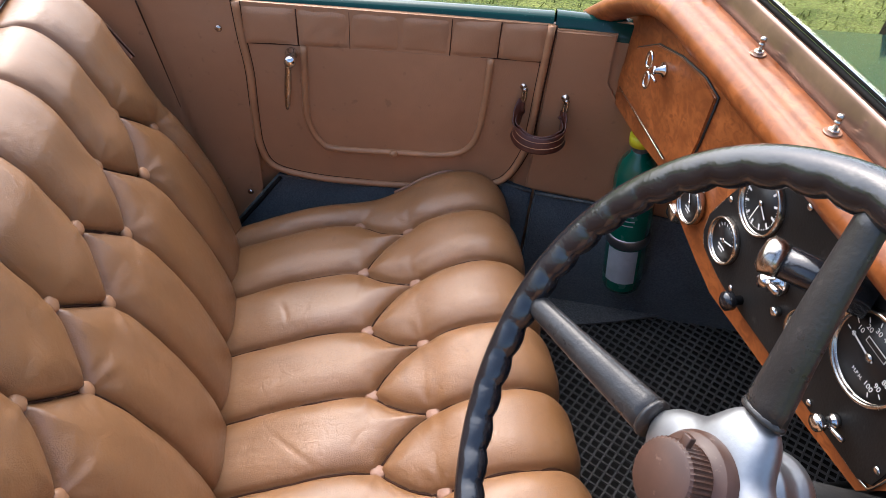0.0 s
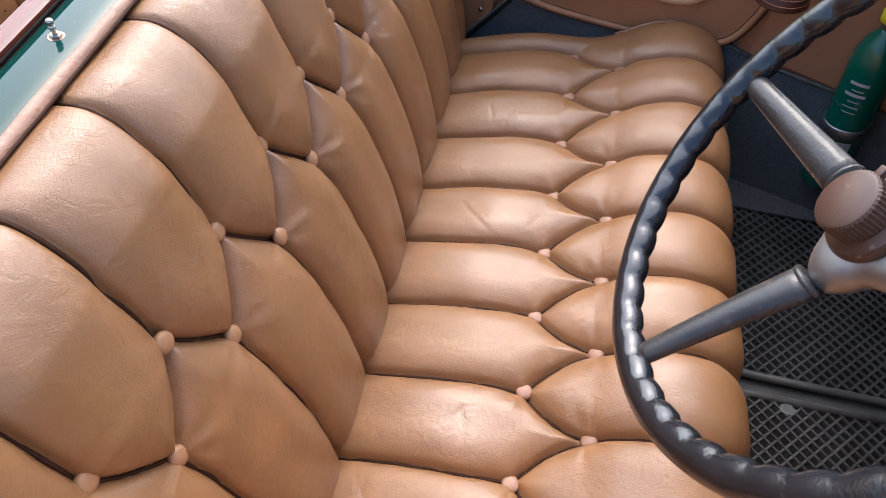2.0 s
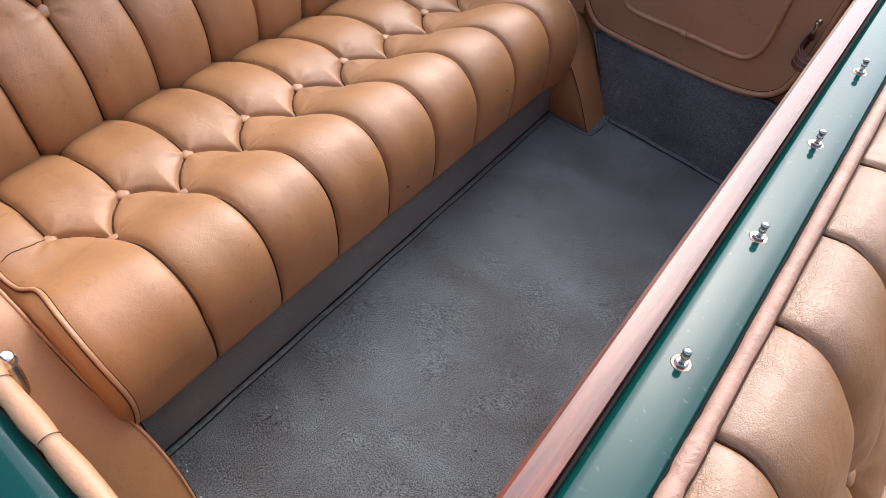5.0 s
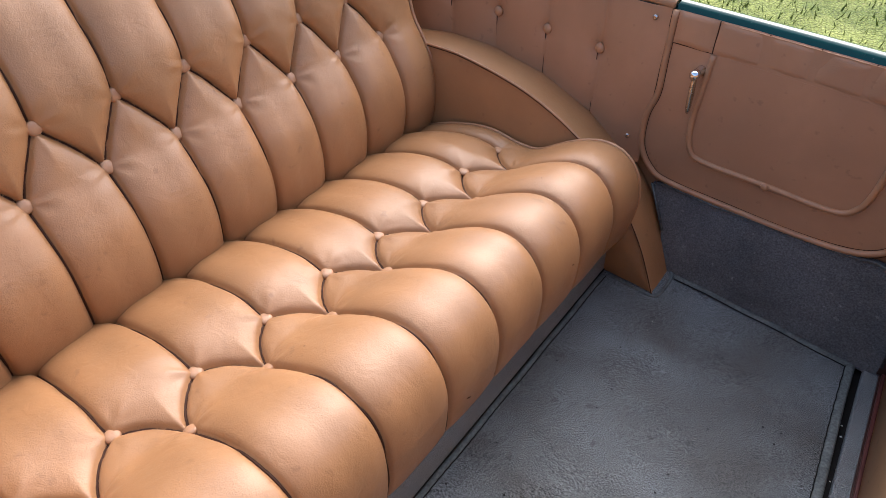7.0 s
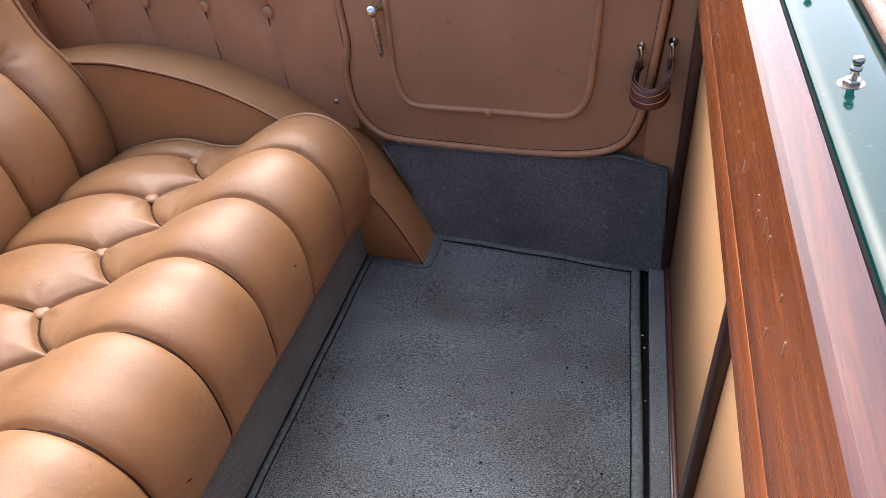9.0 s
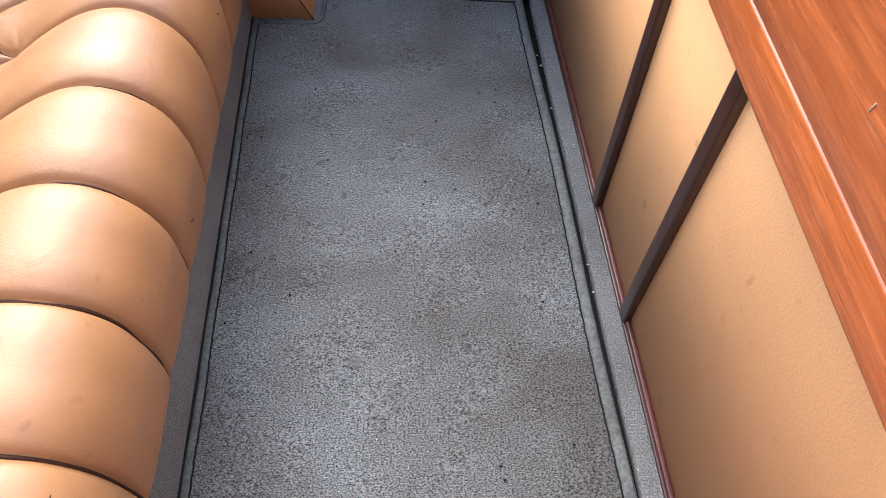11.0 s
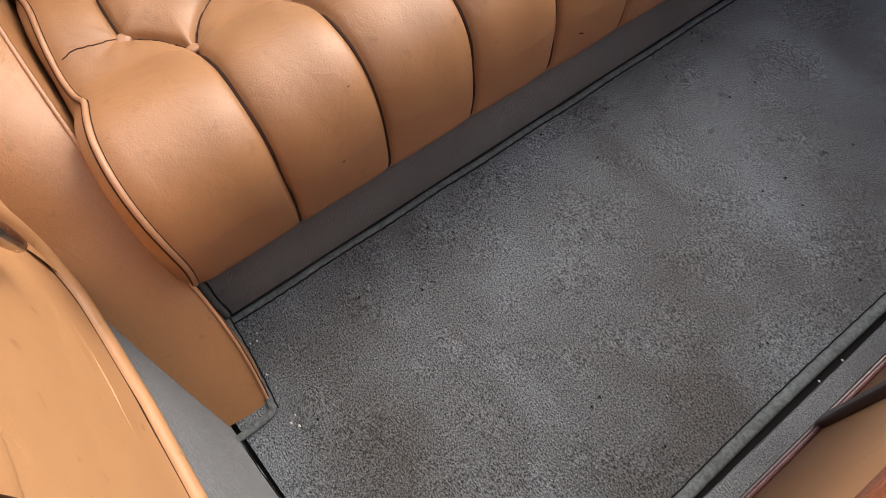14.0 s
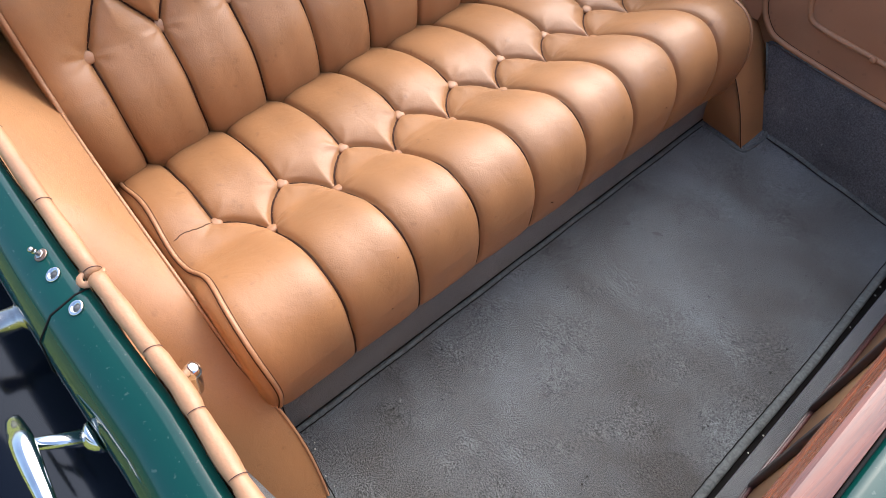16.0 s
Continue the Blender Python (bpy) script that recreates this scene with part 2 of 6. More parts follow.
def smooth_path(pts, n=8, closed=False):
    """Catmull-Rom through the points."""
    P = [Vector(p) for p in pts]
    out = []
    cnt = len(P) if closed else len(P) - 1
    for i in range(cnt):
        if closed:
            a, b, c, d = P[i - 1], P[i], P[(i + 1) % len(P)], P[(i + 2) % len(P)]
        else:
            a, b, c, d = P[max(0, i - 1)], P[i], P[i + 1], P[min(len(P) - 1, i + 2)]
        for k in range(n):
            t = k / n
            out.append(0.5 * ((2 * b) + (c - a) * t + (2 * a - 5 * b + 4 * c - d) * t * t + (3 * b - a - 3 * c + d) * t ** 3))
    if not closed:
        out.append(P[-1].copy())
    return out


def tube(path, r, seg=10, closed=False, caps=True, radius=None, flat=1.0, up=None):
    """A tube along the path; radius(i, n) changes it, flat squeezes it along the second axis."""
    bm = bmesh.new()
    n = len(path)
    rings = []
    prev = None
    for i, p in enumerate(path):
        a = path[(i - 1) % n] if closed or i > 0 else path[0]
        b = path[(i + 1) % n] if closed or i < n - 1 else path[-1]
        t = (b - a).normalized()
        if prev is None:
            u = Vector(up) if up else (Vector((0, 0, 1)) if abs(t.z) < 0.9 else Vector((1, 0, 0)))
        else:
            u = prev
        u = (u - t * u.dot(t)).normalized()
        prev = u
        w = t.cross(u)
        rr = r * (radius(i, n) if radius else 1)
        rings.append([bm.verts.new(p + (u * math.cos(q) * flat + w * math.sin(q)) * rr) for q in [2 * math.pi * k / seg for k in range(seg)]])
    for i in range(n if closed else n - 1):
        A, B = rings[i], rings[(i + 1) % n]
        for k in range(seg):
            bm.faces.new((A[k], A[(k + 1) % seg], B[(k + 1) % seg], B[k]))
    if caps and not closed:
        bm.faces.new(rings[0][::-1])
        bm.faces.new(rings[-1])
    return bm


def lathe(profile, seg=24, m=None, ripple=None):
    """Turned solid about z from (radius, height) pairs; ripple(angle, i) scales the radius."""
    bm = bmesh.new()
    rings = []
    for i, (r, h) in enumerate(profile):
        if r < 1e-6:
            rings.append([bm.verts.new((0, 0, h))])
        else:
            rings.append([bm.verts.new((r * (ripple(a, i) if ripple else 1) * math.cos(a), r * (ripple(a, i) if ripple else 1) * math.sin(a), h))
                          for a in [2 * math.pi * k / seg for k in range(seg)]])
    for A, B in zip(rings, rings[1:]):
        for k in range(seg):
            if len(A) == 1 and len(B) == 1:
                continue
            if len(A) == 1:
                bm.faces.new((A[0], B[k], B[(k + 1) % seg]))
            elif len(B) == 1:
                bm.faces.new((A[k], A[(k + 1) % seg], B[0]))
            else:
                bm.faces.new((A[k], A[(k + 1) % seg], B[(k + 1) % seg], B[k]))
    if len(rings[0]) > 1:
        bm.faces.new(rings[0][::-1])
    if len(rings[-1]) > 1:
        bm.faces.new(rings[-1])
    if m:
        bm.transform(m)
    return bm


def prism(outline, to3, depth, bevel=0.0):
    """A slab: outline of (a, b) carried into space by to3(a, b, d) at d = 0 and d = depth."""
    bm = bmesh.new()
    A = [bm.verts.new(to3(a, b, 0)) for a, b in outline]
    B = [bm.verts.new(to3(a, b, depth)) for a, b in outline]
    n = len(outline)
    bm.faces.new(A[::-1])
    fb = bm.faces.new(B)
    for k in range(n):
        bm.faces.new((A[k], A[(k + 1) % n], B[(k + 1) % n], B[k]))
    if bevel:
        bmesh.ops.bevel(bm, geom=list(fb.edges), offset=bevel, segments=3, affect="EDGES")
    return bm


def aim(p, n, spin=0.0):
    """A pose at p with z along n."""
    return Matrix.Translation(p) @ Vector(n).to_track_quat("Z", "Y").to_matrix().to_4x4() @ Matrix.Rotation(spin, 4, "Z")


def sheet(name, V, nu, nv, mat, parent=None, label=""):
    """A grid mesh from an array of nu x nv points."""
    idx = np.arange(nu * nv).reshape(nu, nv)
    F = np.stack([idx[:-1, :-1], idx[1:, :-1], idx[1:, 1:], idx[:-1, 1:]], -1).reshape(-1, 4)
    me = bpy.data.meshes.new(name)
    me.from_pydata(V.reshape(-1, 3).tolist(), [], F.tolist())
    me.update()
    return link(name, me, mat, parent, label)


def letters(text, size, m, mat, parent, name="marking"):
    cu = bpy.data.curves.new(name, "FONT")
    cu.body, cu.size, cu.align_x, cu.align_y, cu.extrude = text, size, "CENTER", "CENTER", 0.0002
    tmp = bpy.data.objects.new(name, cu)
    scene.collection.objects.link(tmp)
    bpy.context.view_layer.update()
    me = bpy.data.meshes.new_from_object(tmp.evaluated_get(bpy.context.evaluated_depsgraph_get()))
    bpy.data.objects.remove(tmp)
    me.transform(m)
    me.name = name
    return link(name, me, mat, parent, smooth=False)


# ---- upholstery ----
def resample(pts, step):
    P = np.array([tuple(p) for p in smooth_path([(a, 0, b) for a, b in pts], 24)])[:, [0, 2]]
    s = np.concatenate([[0], np.cumsum(np.linalg.norm(np.diff(P, axis=0), axis=1))])
    n = int(s[-1] / step) + 1
    t = np.linspace(0, s[-1], n)
    Q = np.stack([np.interp(t, s, P[:, 0]), np.interp(t, s, P[:, 1])], -1)
    T = np.gradient(Q, axis=0)
    T /= np.linalg.norm(T, axis=1)[:, None]
    return t, Q, T


def seg_distance(S, Y, a, b):
    ax, ay = a
    dx, dy = b[0] - ax, b[1] - ay
    k = np.clip(((S - ax) * dx + (Y - ay) * dy) / (dx * dx + dy * dy), 0, 1)
    return np.hypot(S - ax - k * dx, Y - ay - k * dy)


def wave(S, Y, seed, size):
    """Cheap smooth unevenness between -1 and 1."""
    rng = np.random.RandomState(seed)
    out = np.zeros_like(S)
    for k in range(7):
        a, b, c = rng.uniform(-1, 1), rng.uniform(-1, 1), rng.uniform(0, 6.28)
        out += np.sin((a * S + b * Y) * 6.28 / size * (1 + 0.4 * k) + c) / (1 + 0.3 * k)
    return out / 3


def tufted(seat, name, profile, side, y0, y1, rowA, ysA, rowB, ysB, mat, puff=0.028, half=0.07, step=0.003, shear=0.0, end=0.05,
           seed=1, dimple=0.012, bow=0.010, button_mat=None, seam_up=0.0016, lift=((0, 0), (1, 0)), wrinkle=0.0012, edge=0.011, creases=0, button_r=0.0105, seam_r=0.0019, close_to=None, puff_gain=None, button_up=0.002):
    """A buttoned cushion: flutes run from the profile's start to the buttons of row A, cross to those of row B, and run on to its end.
    side: which side of the profile is outside (1 left, -1 right)."""
    s, Q, T = resample(profile, step)
    Nn = np.stack([-T[:, 1], T[:, 0]], -1) * side
    y = np.linspace(y0, y1, int((y1 - y0) / step) + 1)
    S, Y = np.meshgrid(s, y, indexing="ij")
    sA = s[np.argmin(np.hypot(Q[:, 0] - rowA[0], Q[:, 1] - rowA[1]))]
    sB = s[np.argmin(np.hypot(Q[:, 0] - rowB[0], Q[:, 1] - rowB[1]))]
    rng = np.random.RandomState(seed)
    Yw = Y + 0.0022 * wave(S, Y, seed, 0.16)
    d = np.full_like(S, 9.0)
    seams = [[(0, q), (sA, q)] for q in ysA] + [[(sB, q), (s[-1], q)] for q in ysB]
    for q in ysA:
        d = np.minimum(d, seg_distance(S, Yw, (-1, q), (sA, q)))
    for q in ysB:
        d = np.minimum(d, seg_distance(S, Yw, (sB, q), (9, q)))
    ends = sorted([(q, 0) for q in ysA] + [(q, 1) for q in ysB])
    for (qa, ra), (qb, rb) in zip(ends, ends[1:]):
        if ra == rb or abs(qa - qb) > 1.6 * half:
            continue
        a, b = ((sA, qa), (sB, qb)) if ra == 0 else ((sA, qb), (sB, qa))
        # the tuft bows out from one button to the other
        ds, dy = b[0] - a[0], b[1] - a[1]
        w = math.hypot(ds, dy)
        ox, oy = -abs(dy) / w * bow, math.copysign(ds / w, dy) * bow
        pts = [(a[0] + ds * t + ox * 4 * t * (1 - t), a[1] + dy * t + oy * 4 * t * (1 - t)) for t in (0, 0.17, 0.34, 0.5, 0.66, 0.83, 1)]
        seams.append(pts)
        for p1, p2 in zip(pts, pts[1:]):
            d = np.minimum(d, seg_distance(S, Yw, p1, p2))
    R = half
    k = np.clip(d / R, 0, 1)
    gain = 1.0
    if puff_gain is not None:
        gain = np.interp(S, [g[0] * s[-1] for g in puff_gain], [g[1] for g in puff_gain])
    h = puff * gain * (1 + 0.10 * wave(S, Y, seed + 5, 0.5)) * (0.34 * np.sqrt(np.clip(1 - (1 - np.clip(d / edge, 0, 1)) ** 2, 0, 1)) + 0.66 * (1 - (1 - k) ** 2.5))
    h -= 0.0050 * np.exp(-(d / 0.0034) ** 2)
    # small tucks where the leather gathers into the folds
    run = np.abs(wave(S, Y, seed + 13, 0.22))
    h -= 0.0011 * run * np.maximum(0, np.sin(S * 520 + 5 * wave(S, Y, seed + 17, 0.1))) ** 3 * np.exp(-((d - 0.006) / 0.009) ** 2)
    for row, ys in ((sA, ysA), (sB, ysB)):
        for q in ys:
            dS, dY = S - row, Y - q
            r = np.hypot(dS, dY)
            h -= dimple * np.exp(-(r / 0.026) ** 2)
            th = np.arctan2(dY, dS)
            h += wrinkle * np.cos(th * 7 + rng.uniform(0, 6)) * np.exp(-((r - 0.03) / 0.016) ** 2)
    h += 0.0022 * wave(S, Y, seed + 9, 0.45) * k
    # creases pressed across the flutes by long use
    for n in range(creases):
        q = ysA[rng.randint(len(ysA))] + rng.uniform(0.03, 0.10)
        c, half_len = sA + rng.uniform(-0.20, 0.0), rng.uniform(0.010, 0.038)
        bend = c + 0.006 * np.sin((Y - q) * rng.uniform(20, 60) + n) + 0.8 * (Y - q) * rng.uniform(-1, 1)
        h -= rng.uniform(0.0005, 0.0014) * np.exp(-((S - bend) / rng.uniform(0.0028, 0.0055)) ** 2) * np.clip(1 - ((Y - q) / half_len) ** 2, 0, 1)
    e = np.clip(np.minimum(Y - y0, y1 - Y) / end, 0, 1)
    h -= end * 0.7 * (1 - np.sqrt(np.clip(1 - (1 - e) ** 2, 0, 1)))
    X = Q[:, 0][:, None] + Nn[:, 0][:, None] * h + shear * (Y - 0.6)
    Z = Q[:, 1][:, None] + Nn[:, 1][:, None] * h + np.interp(Y, [q[0] for q in lift], [q[1] for q in lift])
    V = np.stack([X, Y, Z], -1)
    if close_to is not None:
        # the ends fold in towards the seat's core
        core = np.array(close_to)
        first, lastc = V[:, :1].copy(), V[:, -1:].copy()
        for arr, yy in ((first, y0), (lastc, y1)):
            arr[:, 0, 0] = core[0] + (arr[:, 0, 0] - core[0]) * 0.05
            arr[:, 0, 2] = core[1] + (arr[:, 0, 2] - core[1]) * 0.05
            arr[:, 0, 1] = yy
        V = np.concatenate([first, V, lastc], 1)
    sheet(name, V, V.shape[0], V.shape[1], mat, seat)
    i0 = 1 if close_to is not None else 0
    # dark tubes along the folds draw the sewn seams and the creases' shade
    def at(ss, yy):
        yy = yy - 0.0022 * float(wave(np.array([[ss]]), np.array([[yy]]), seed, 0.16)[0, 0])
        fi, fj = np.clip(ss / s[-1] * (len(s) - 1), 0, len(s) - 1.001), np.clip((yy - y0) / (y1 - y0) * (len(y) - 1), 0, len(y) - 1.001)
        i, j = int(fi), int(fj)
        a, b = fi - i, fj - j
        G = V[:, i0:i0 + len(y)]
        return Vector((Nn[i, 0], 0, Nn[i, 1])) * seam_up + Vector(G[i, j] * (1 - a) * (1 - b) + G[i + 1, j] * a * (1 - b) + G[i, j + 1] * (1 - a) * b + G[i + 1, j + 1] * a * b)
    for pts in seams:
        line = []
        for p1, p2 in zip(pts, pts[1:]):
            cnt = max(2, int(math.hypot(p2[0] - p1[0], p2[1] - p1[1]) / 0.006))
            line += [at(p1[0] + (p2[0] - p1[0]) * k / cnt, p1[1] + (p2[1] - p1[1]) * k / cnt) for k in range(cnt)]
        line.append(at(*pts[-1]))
        part("seam", tube(line, seam_r, 6, caps=False), SEAM_AND_SHADE, seat)
    # buttons
    bm = lathe([(button_r, 0), (button_r, 0.003), (button_r * 0.93, 0.0052), (button_r * 0.7, 0.0068), (button_r * 0.35, 0.0076), (0, 0.0079)], 16)
    me = bpy.data.meshes.new("button")
    bm.to_mesh(me)
    bm.free()
    me.materials.append(button_mat or mat)
    me.polygons.foreach_set("use_smooth", [True] * len(me.polygons))
    for row, ys in ((sA, ysA), (sB, ysB)):
        i = int(np.argmin(np.abs(s - row)))
        for q in ys:
            if not (y0 + 0.01 < q < y1 - 0.01):
                continue
            j = int(np.argmin(np.abs(y - q)))
            b = new("button", me)
            b.parent = seat
            b.matrix_world = aim(Vector(V[i, j + i0]) + Vector((Nn[i, 0], 0, Nn[i, 1])) * button_up, (Nn[i, 0], 0, Nn[i, 1]))
    return V, i0


# ---- plan ----
MID = 0.609                                   # middle of the car


def far_y(x):
    return 1.3805 - 0.0754 * x - 0.0646 * x * x


def near_y(x):
    return 2 * MID - far_y(x) + 0.018


def far3(x, z, d):
    """On the far side wall; d metres towards the middle."""
    k = -0.0754 - 0.1292 * x
    w = math.hypot(1, k)
    return Vector((x + k / w * d, far_y(x) - d / w, z))


def near3(x, z, d):
    # the near side runs straighter along the door and leans out a little
    p = far3(x, z, d)
    lean = float(np.interp(x, [0, 0.1, 0.2, 0.3, 0.4, 0.6, 0.9], [0, 0.0096, 0.019, 0.030, 0.040, 0.040, 0])) * min(1, max(0, z / 0.45))
    return Vector((p.x, 2 * MID - p.y + 0.018 - lean, p.z))


FLOOR_FRONT = 0.02


def ground():
    bm = bmesh.new()
    bmesh.ops.create_grid(bm, x_segments=60, y_segments=60, size=1)
    rng = random.Random(3)
    for v in bm.verts:
        r = v.co.length
        k = 1 + 250 * max(0, r - 0.12) ** 2.5
        v.co = Vector((v.co.x * 12 * k, v.co.y * 12 * k, -0.45 + rng.uniform(-0.012, 0.012)))
    tagged(part("ground", bm, GRASS), "mown yellow-green grass field round the car", "grass", kind="structure")


def grass_tufts():
    """Blades on the strip of lawn beyond the far doors."""
    rng = np.random.RandomState(11)
    V, F = [], []
    for i in range(9000):
        x, y = rng.uniform(-3.0, 5.0), 1.9 + 4.6 * rng.uniform(0, 1) ** 1.3
        a, h, w = rng.uniform(0, 6.28), rng.uniform(0.02, 0.055), rng.uniform(0.004, 0.008)
        dx, dy = math.cos(a), math.sin(a)
        lx, ly = rng.uniform(-0.03, 0.03, 2)
        k = len(V)
        V += [(x - dx * w, y - dy * w, -0.462), (x + dx * w, y + dy * w, -0.462), (x + lx, y + ly, -0.45 + h)]
        F.append((k, k + 1, k + 2))
    me = bpy.data.meshes.new("grass_blades")
    me.from_pydata(V, [], F)
    tagged(link("grass_blades", me, GRASS, smooth=False), "short yellow-green grass blades beside the car", "grass", kind="stuff")


ground()
grass_tufts()


# ---- floors ----
def rear_floor():
    fl = thing("floor_rear", "worn blue-grey carpet on the rear footwell floor", "carpet")
    fl["kind"] = "structure"
    n, m = 120, 60
    ys = np.linspace(near_y(0.1) + 0.06, far_y(0.1) - 0.06, n)
    xs = np.linspace(-0.20, 0.404, m)
    Y, X = np.meshgrid(ys, xs, indexing="ij")
    ymin, ymax = near_y(X) + 0.055, far_y(X) - 0.026
    Yf = ymin + (ymax - ymin) * (Y - ys[0]) / (ys[-1] - ys[0])
    Zc = 0.0018 * wave(X, Yf, 4, 0.3)
    sheet("carpet", np.stack([X - 0.062 * (Yf - MID), Yf, Zc], -1), n, m, CARPET, fl)
    # flat cloth binding sewn round the carpet; dark line for stitching and shaded crevice
    def edge(pts, wide=0.0075, inner=1):
        path = smooth_path(pts, 8)
        part("binding", tube(path, wide, 10, flat=0.55, up=(0, 0, 1)), CARPET_EDGE, fl)
        if inner:
            line = []
            for i, p in enumerate(path):
                t = (path[min(i + 1, len(path) - 1)] - path[max(i - 1, 0)]).normalized()
                line.append(p + t.cross(Vector((0, 0, 1))) * (inner * (wide + 0.0008 + 0.0005 * math.sin(i * 2.1))) + Vector((0, 0, 0.0012)))
            part("stitching", tube(line, 0.0012, 6), MAT_DARK, fl)
    edge([(0.4025 - 0.062 * (y - MID) + 0.002 * math.sin(y * 9), y, 0.002) for y in np.linspace(near_y(0.4) + 0.06, 1.308, 16)], 0.009, -1)
    edge([(x, far_y(x) - 0.043 + 0.0012 * math.sin(x * 40), 0.002) for x in np.linspace(-0.045, 0.362, 12)], 0.008, 1)
    edge([far3(-0.060, 0.002, 0.030), far3(-0.046, 0.002, 0.06), far3(-0.043, 0.002, 0.12), far3(-0.052, 0.002, 0.140), far3(-0.09, 0.002, 0.144), far3(-0.16, 0.002, 0.144)], 0.0045, 0)
    edge([(0.40, near_y(0.4) + 0.05, 0.003), (0.2, near_y(0.2) + 0.046, 0.003), (0.081, -0.100, 0.003), (0.012, -0.1035, 0.003)], 0.006, 1)
    edge([(0.010, -0.104, 0.004), (0.009, -0.075, 0.004), (0.006, -0.050, 0.004), (0.001, -0.041, 0.004)], 0.006, 0)
    edge([(0.004, -0.040, 0.004), (-0.05, -0.036, 0.004), (-0.10, -0.034, 0.004), (-0.168, -0.034, 0.004)], 0.006, 1)
    edge([(-0.1705 - 0.025 * (y - MID) + 0.0008 * math.sin(y * 31), y, 0.0008) for y in np.linspace(-0.03, 1.24, 24)], 0.0062, 1)
    # trodden-in stains
    for x, y, r in ((0.051, 0.496, 0.012), (-0.06, 0.22, 0.007), (0.12, 0.30, 0.005), (0.02, 0.80, 0.006), (0.2, 0.62, 0.004), (-0.02, 0.10, 0.005), (-0.08, 0.17, 0.006), (-0.03, 0.26, 0.004), (0.16, 0.92, 0.005)):
        rs = random.Random(int(x * 1000 + y * 77))
        bm = bmesh.new()
        bm.faces.new([bm.verts.new((x + r * rs.uniform(0.6, 1.1) * math.cos(a), y + r * rs.uniform(0.6, 1.1) * math.sin(a), 0.0026)) for a in np.linspace(0, 5.8, 14)])
        part("stain", bm, CARPET_DARK, fl)
    # strip of carpet that laps up under the partition
    bm = box((0.4215, near_y(0.4) + 0.05, -0.02), (0.458, far_y(0.4) - 0.02, 0.005), 0.003)
    for v in bm.verts:
        v.co.x -= 0.055 * (v.co.y - MID)
    part("carpet_strip", bm, CARPET_LIFTED, fl)
    bm = box((-0.25, -0.13, -0.05), (0.62, 1.385, -0.016))
    part("underfloor", bm, MAT_DARK, fl, smooth=False)
    # crumbs
    rng = random.Random(5)
    crumb = bpy.data.meshes.new("crumb")
    bm = bmesh.new()
    bmesh.ops.create_icosphere(bm, subdivisions=1, radius=0.0022)
    bm.to_mesh(crumb)
    bm.free()
    crumb.materials.append(DIRT)
    dark = crumb.copy()
    dark.materials.clear()
    dark.materials.append(MAT_DARK)
    for k in range(190):
        if k < 26:
            x, y = 0.412 + rng.uniform(-0.008, 0.03), rng.uniform(0.05, 1.2)
        elif k < 36:
            x, y = rng.uniform(-0.16, 0.02), rng.uniform(-0.03, -0.005)
        else:
            x, y = rng.uniform(-0.15, 0.39), rng.uniform(0.0, 1.2)
        c = new("crumb", dark if k > 90 else crumb)
        c.parent = fl
        c.location = (x - 0.06 * (y - MID), y, 0.004 if x > 0.405 else 0.0025)
        sc = rng.uniform(0.25, 1.0) if k < 36 else rng.uniform(0.18, 0.45) if k < 91 else rng.choice((0.3, 0.4, 0.5, 0.9))
        c.scale = (sc * 1.3, sc, sc * 0.8)


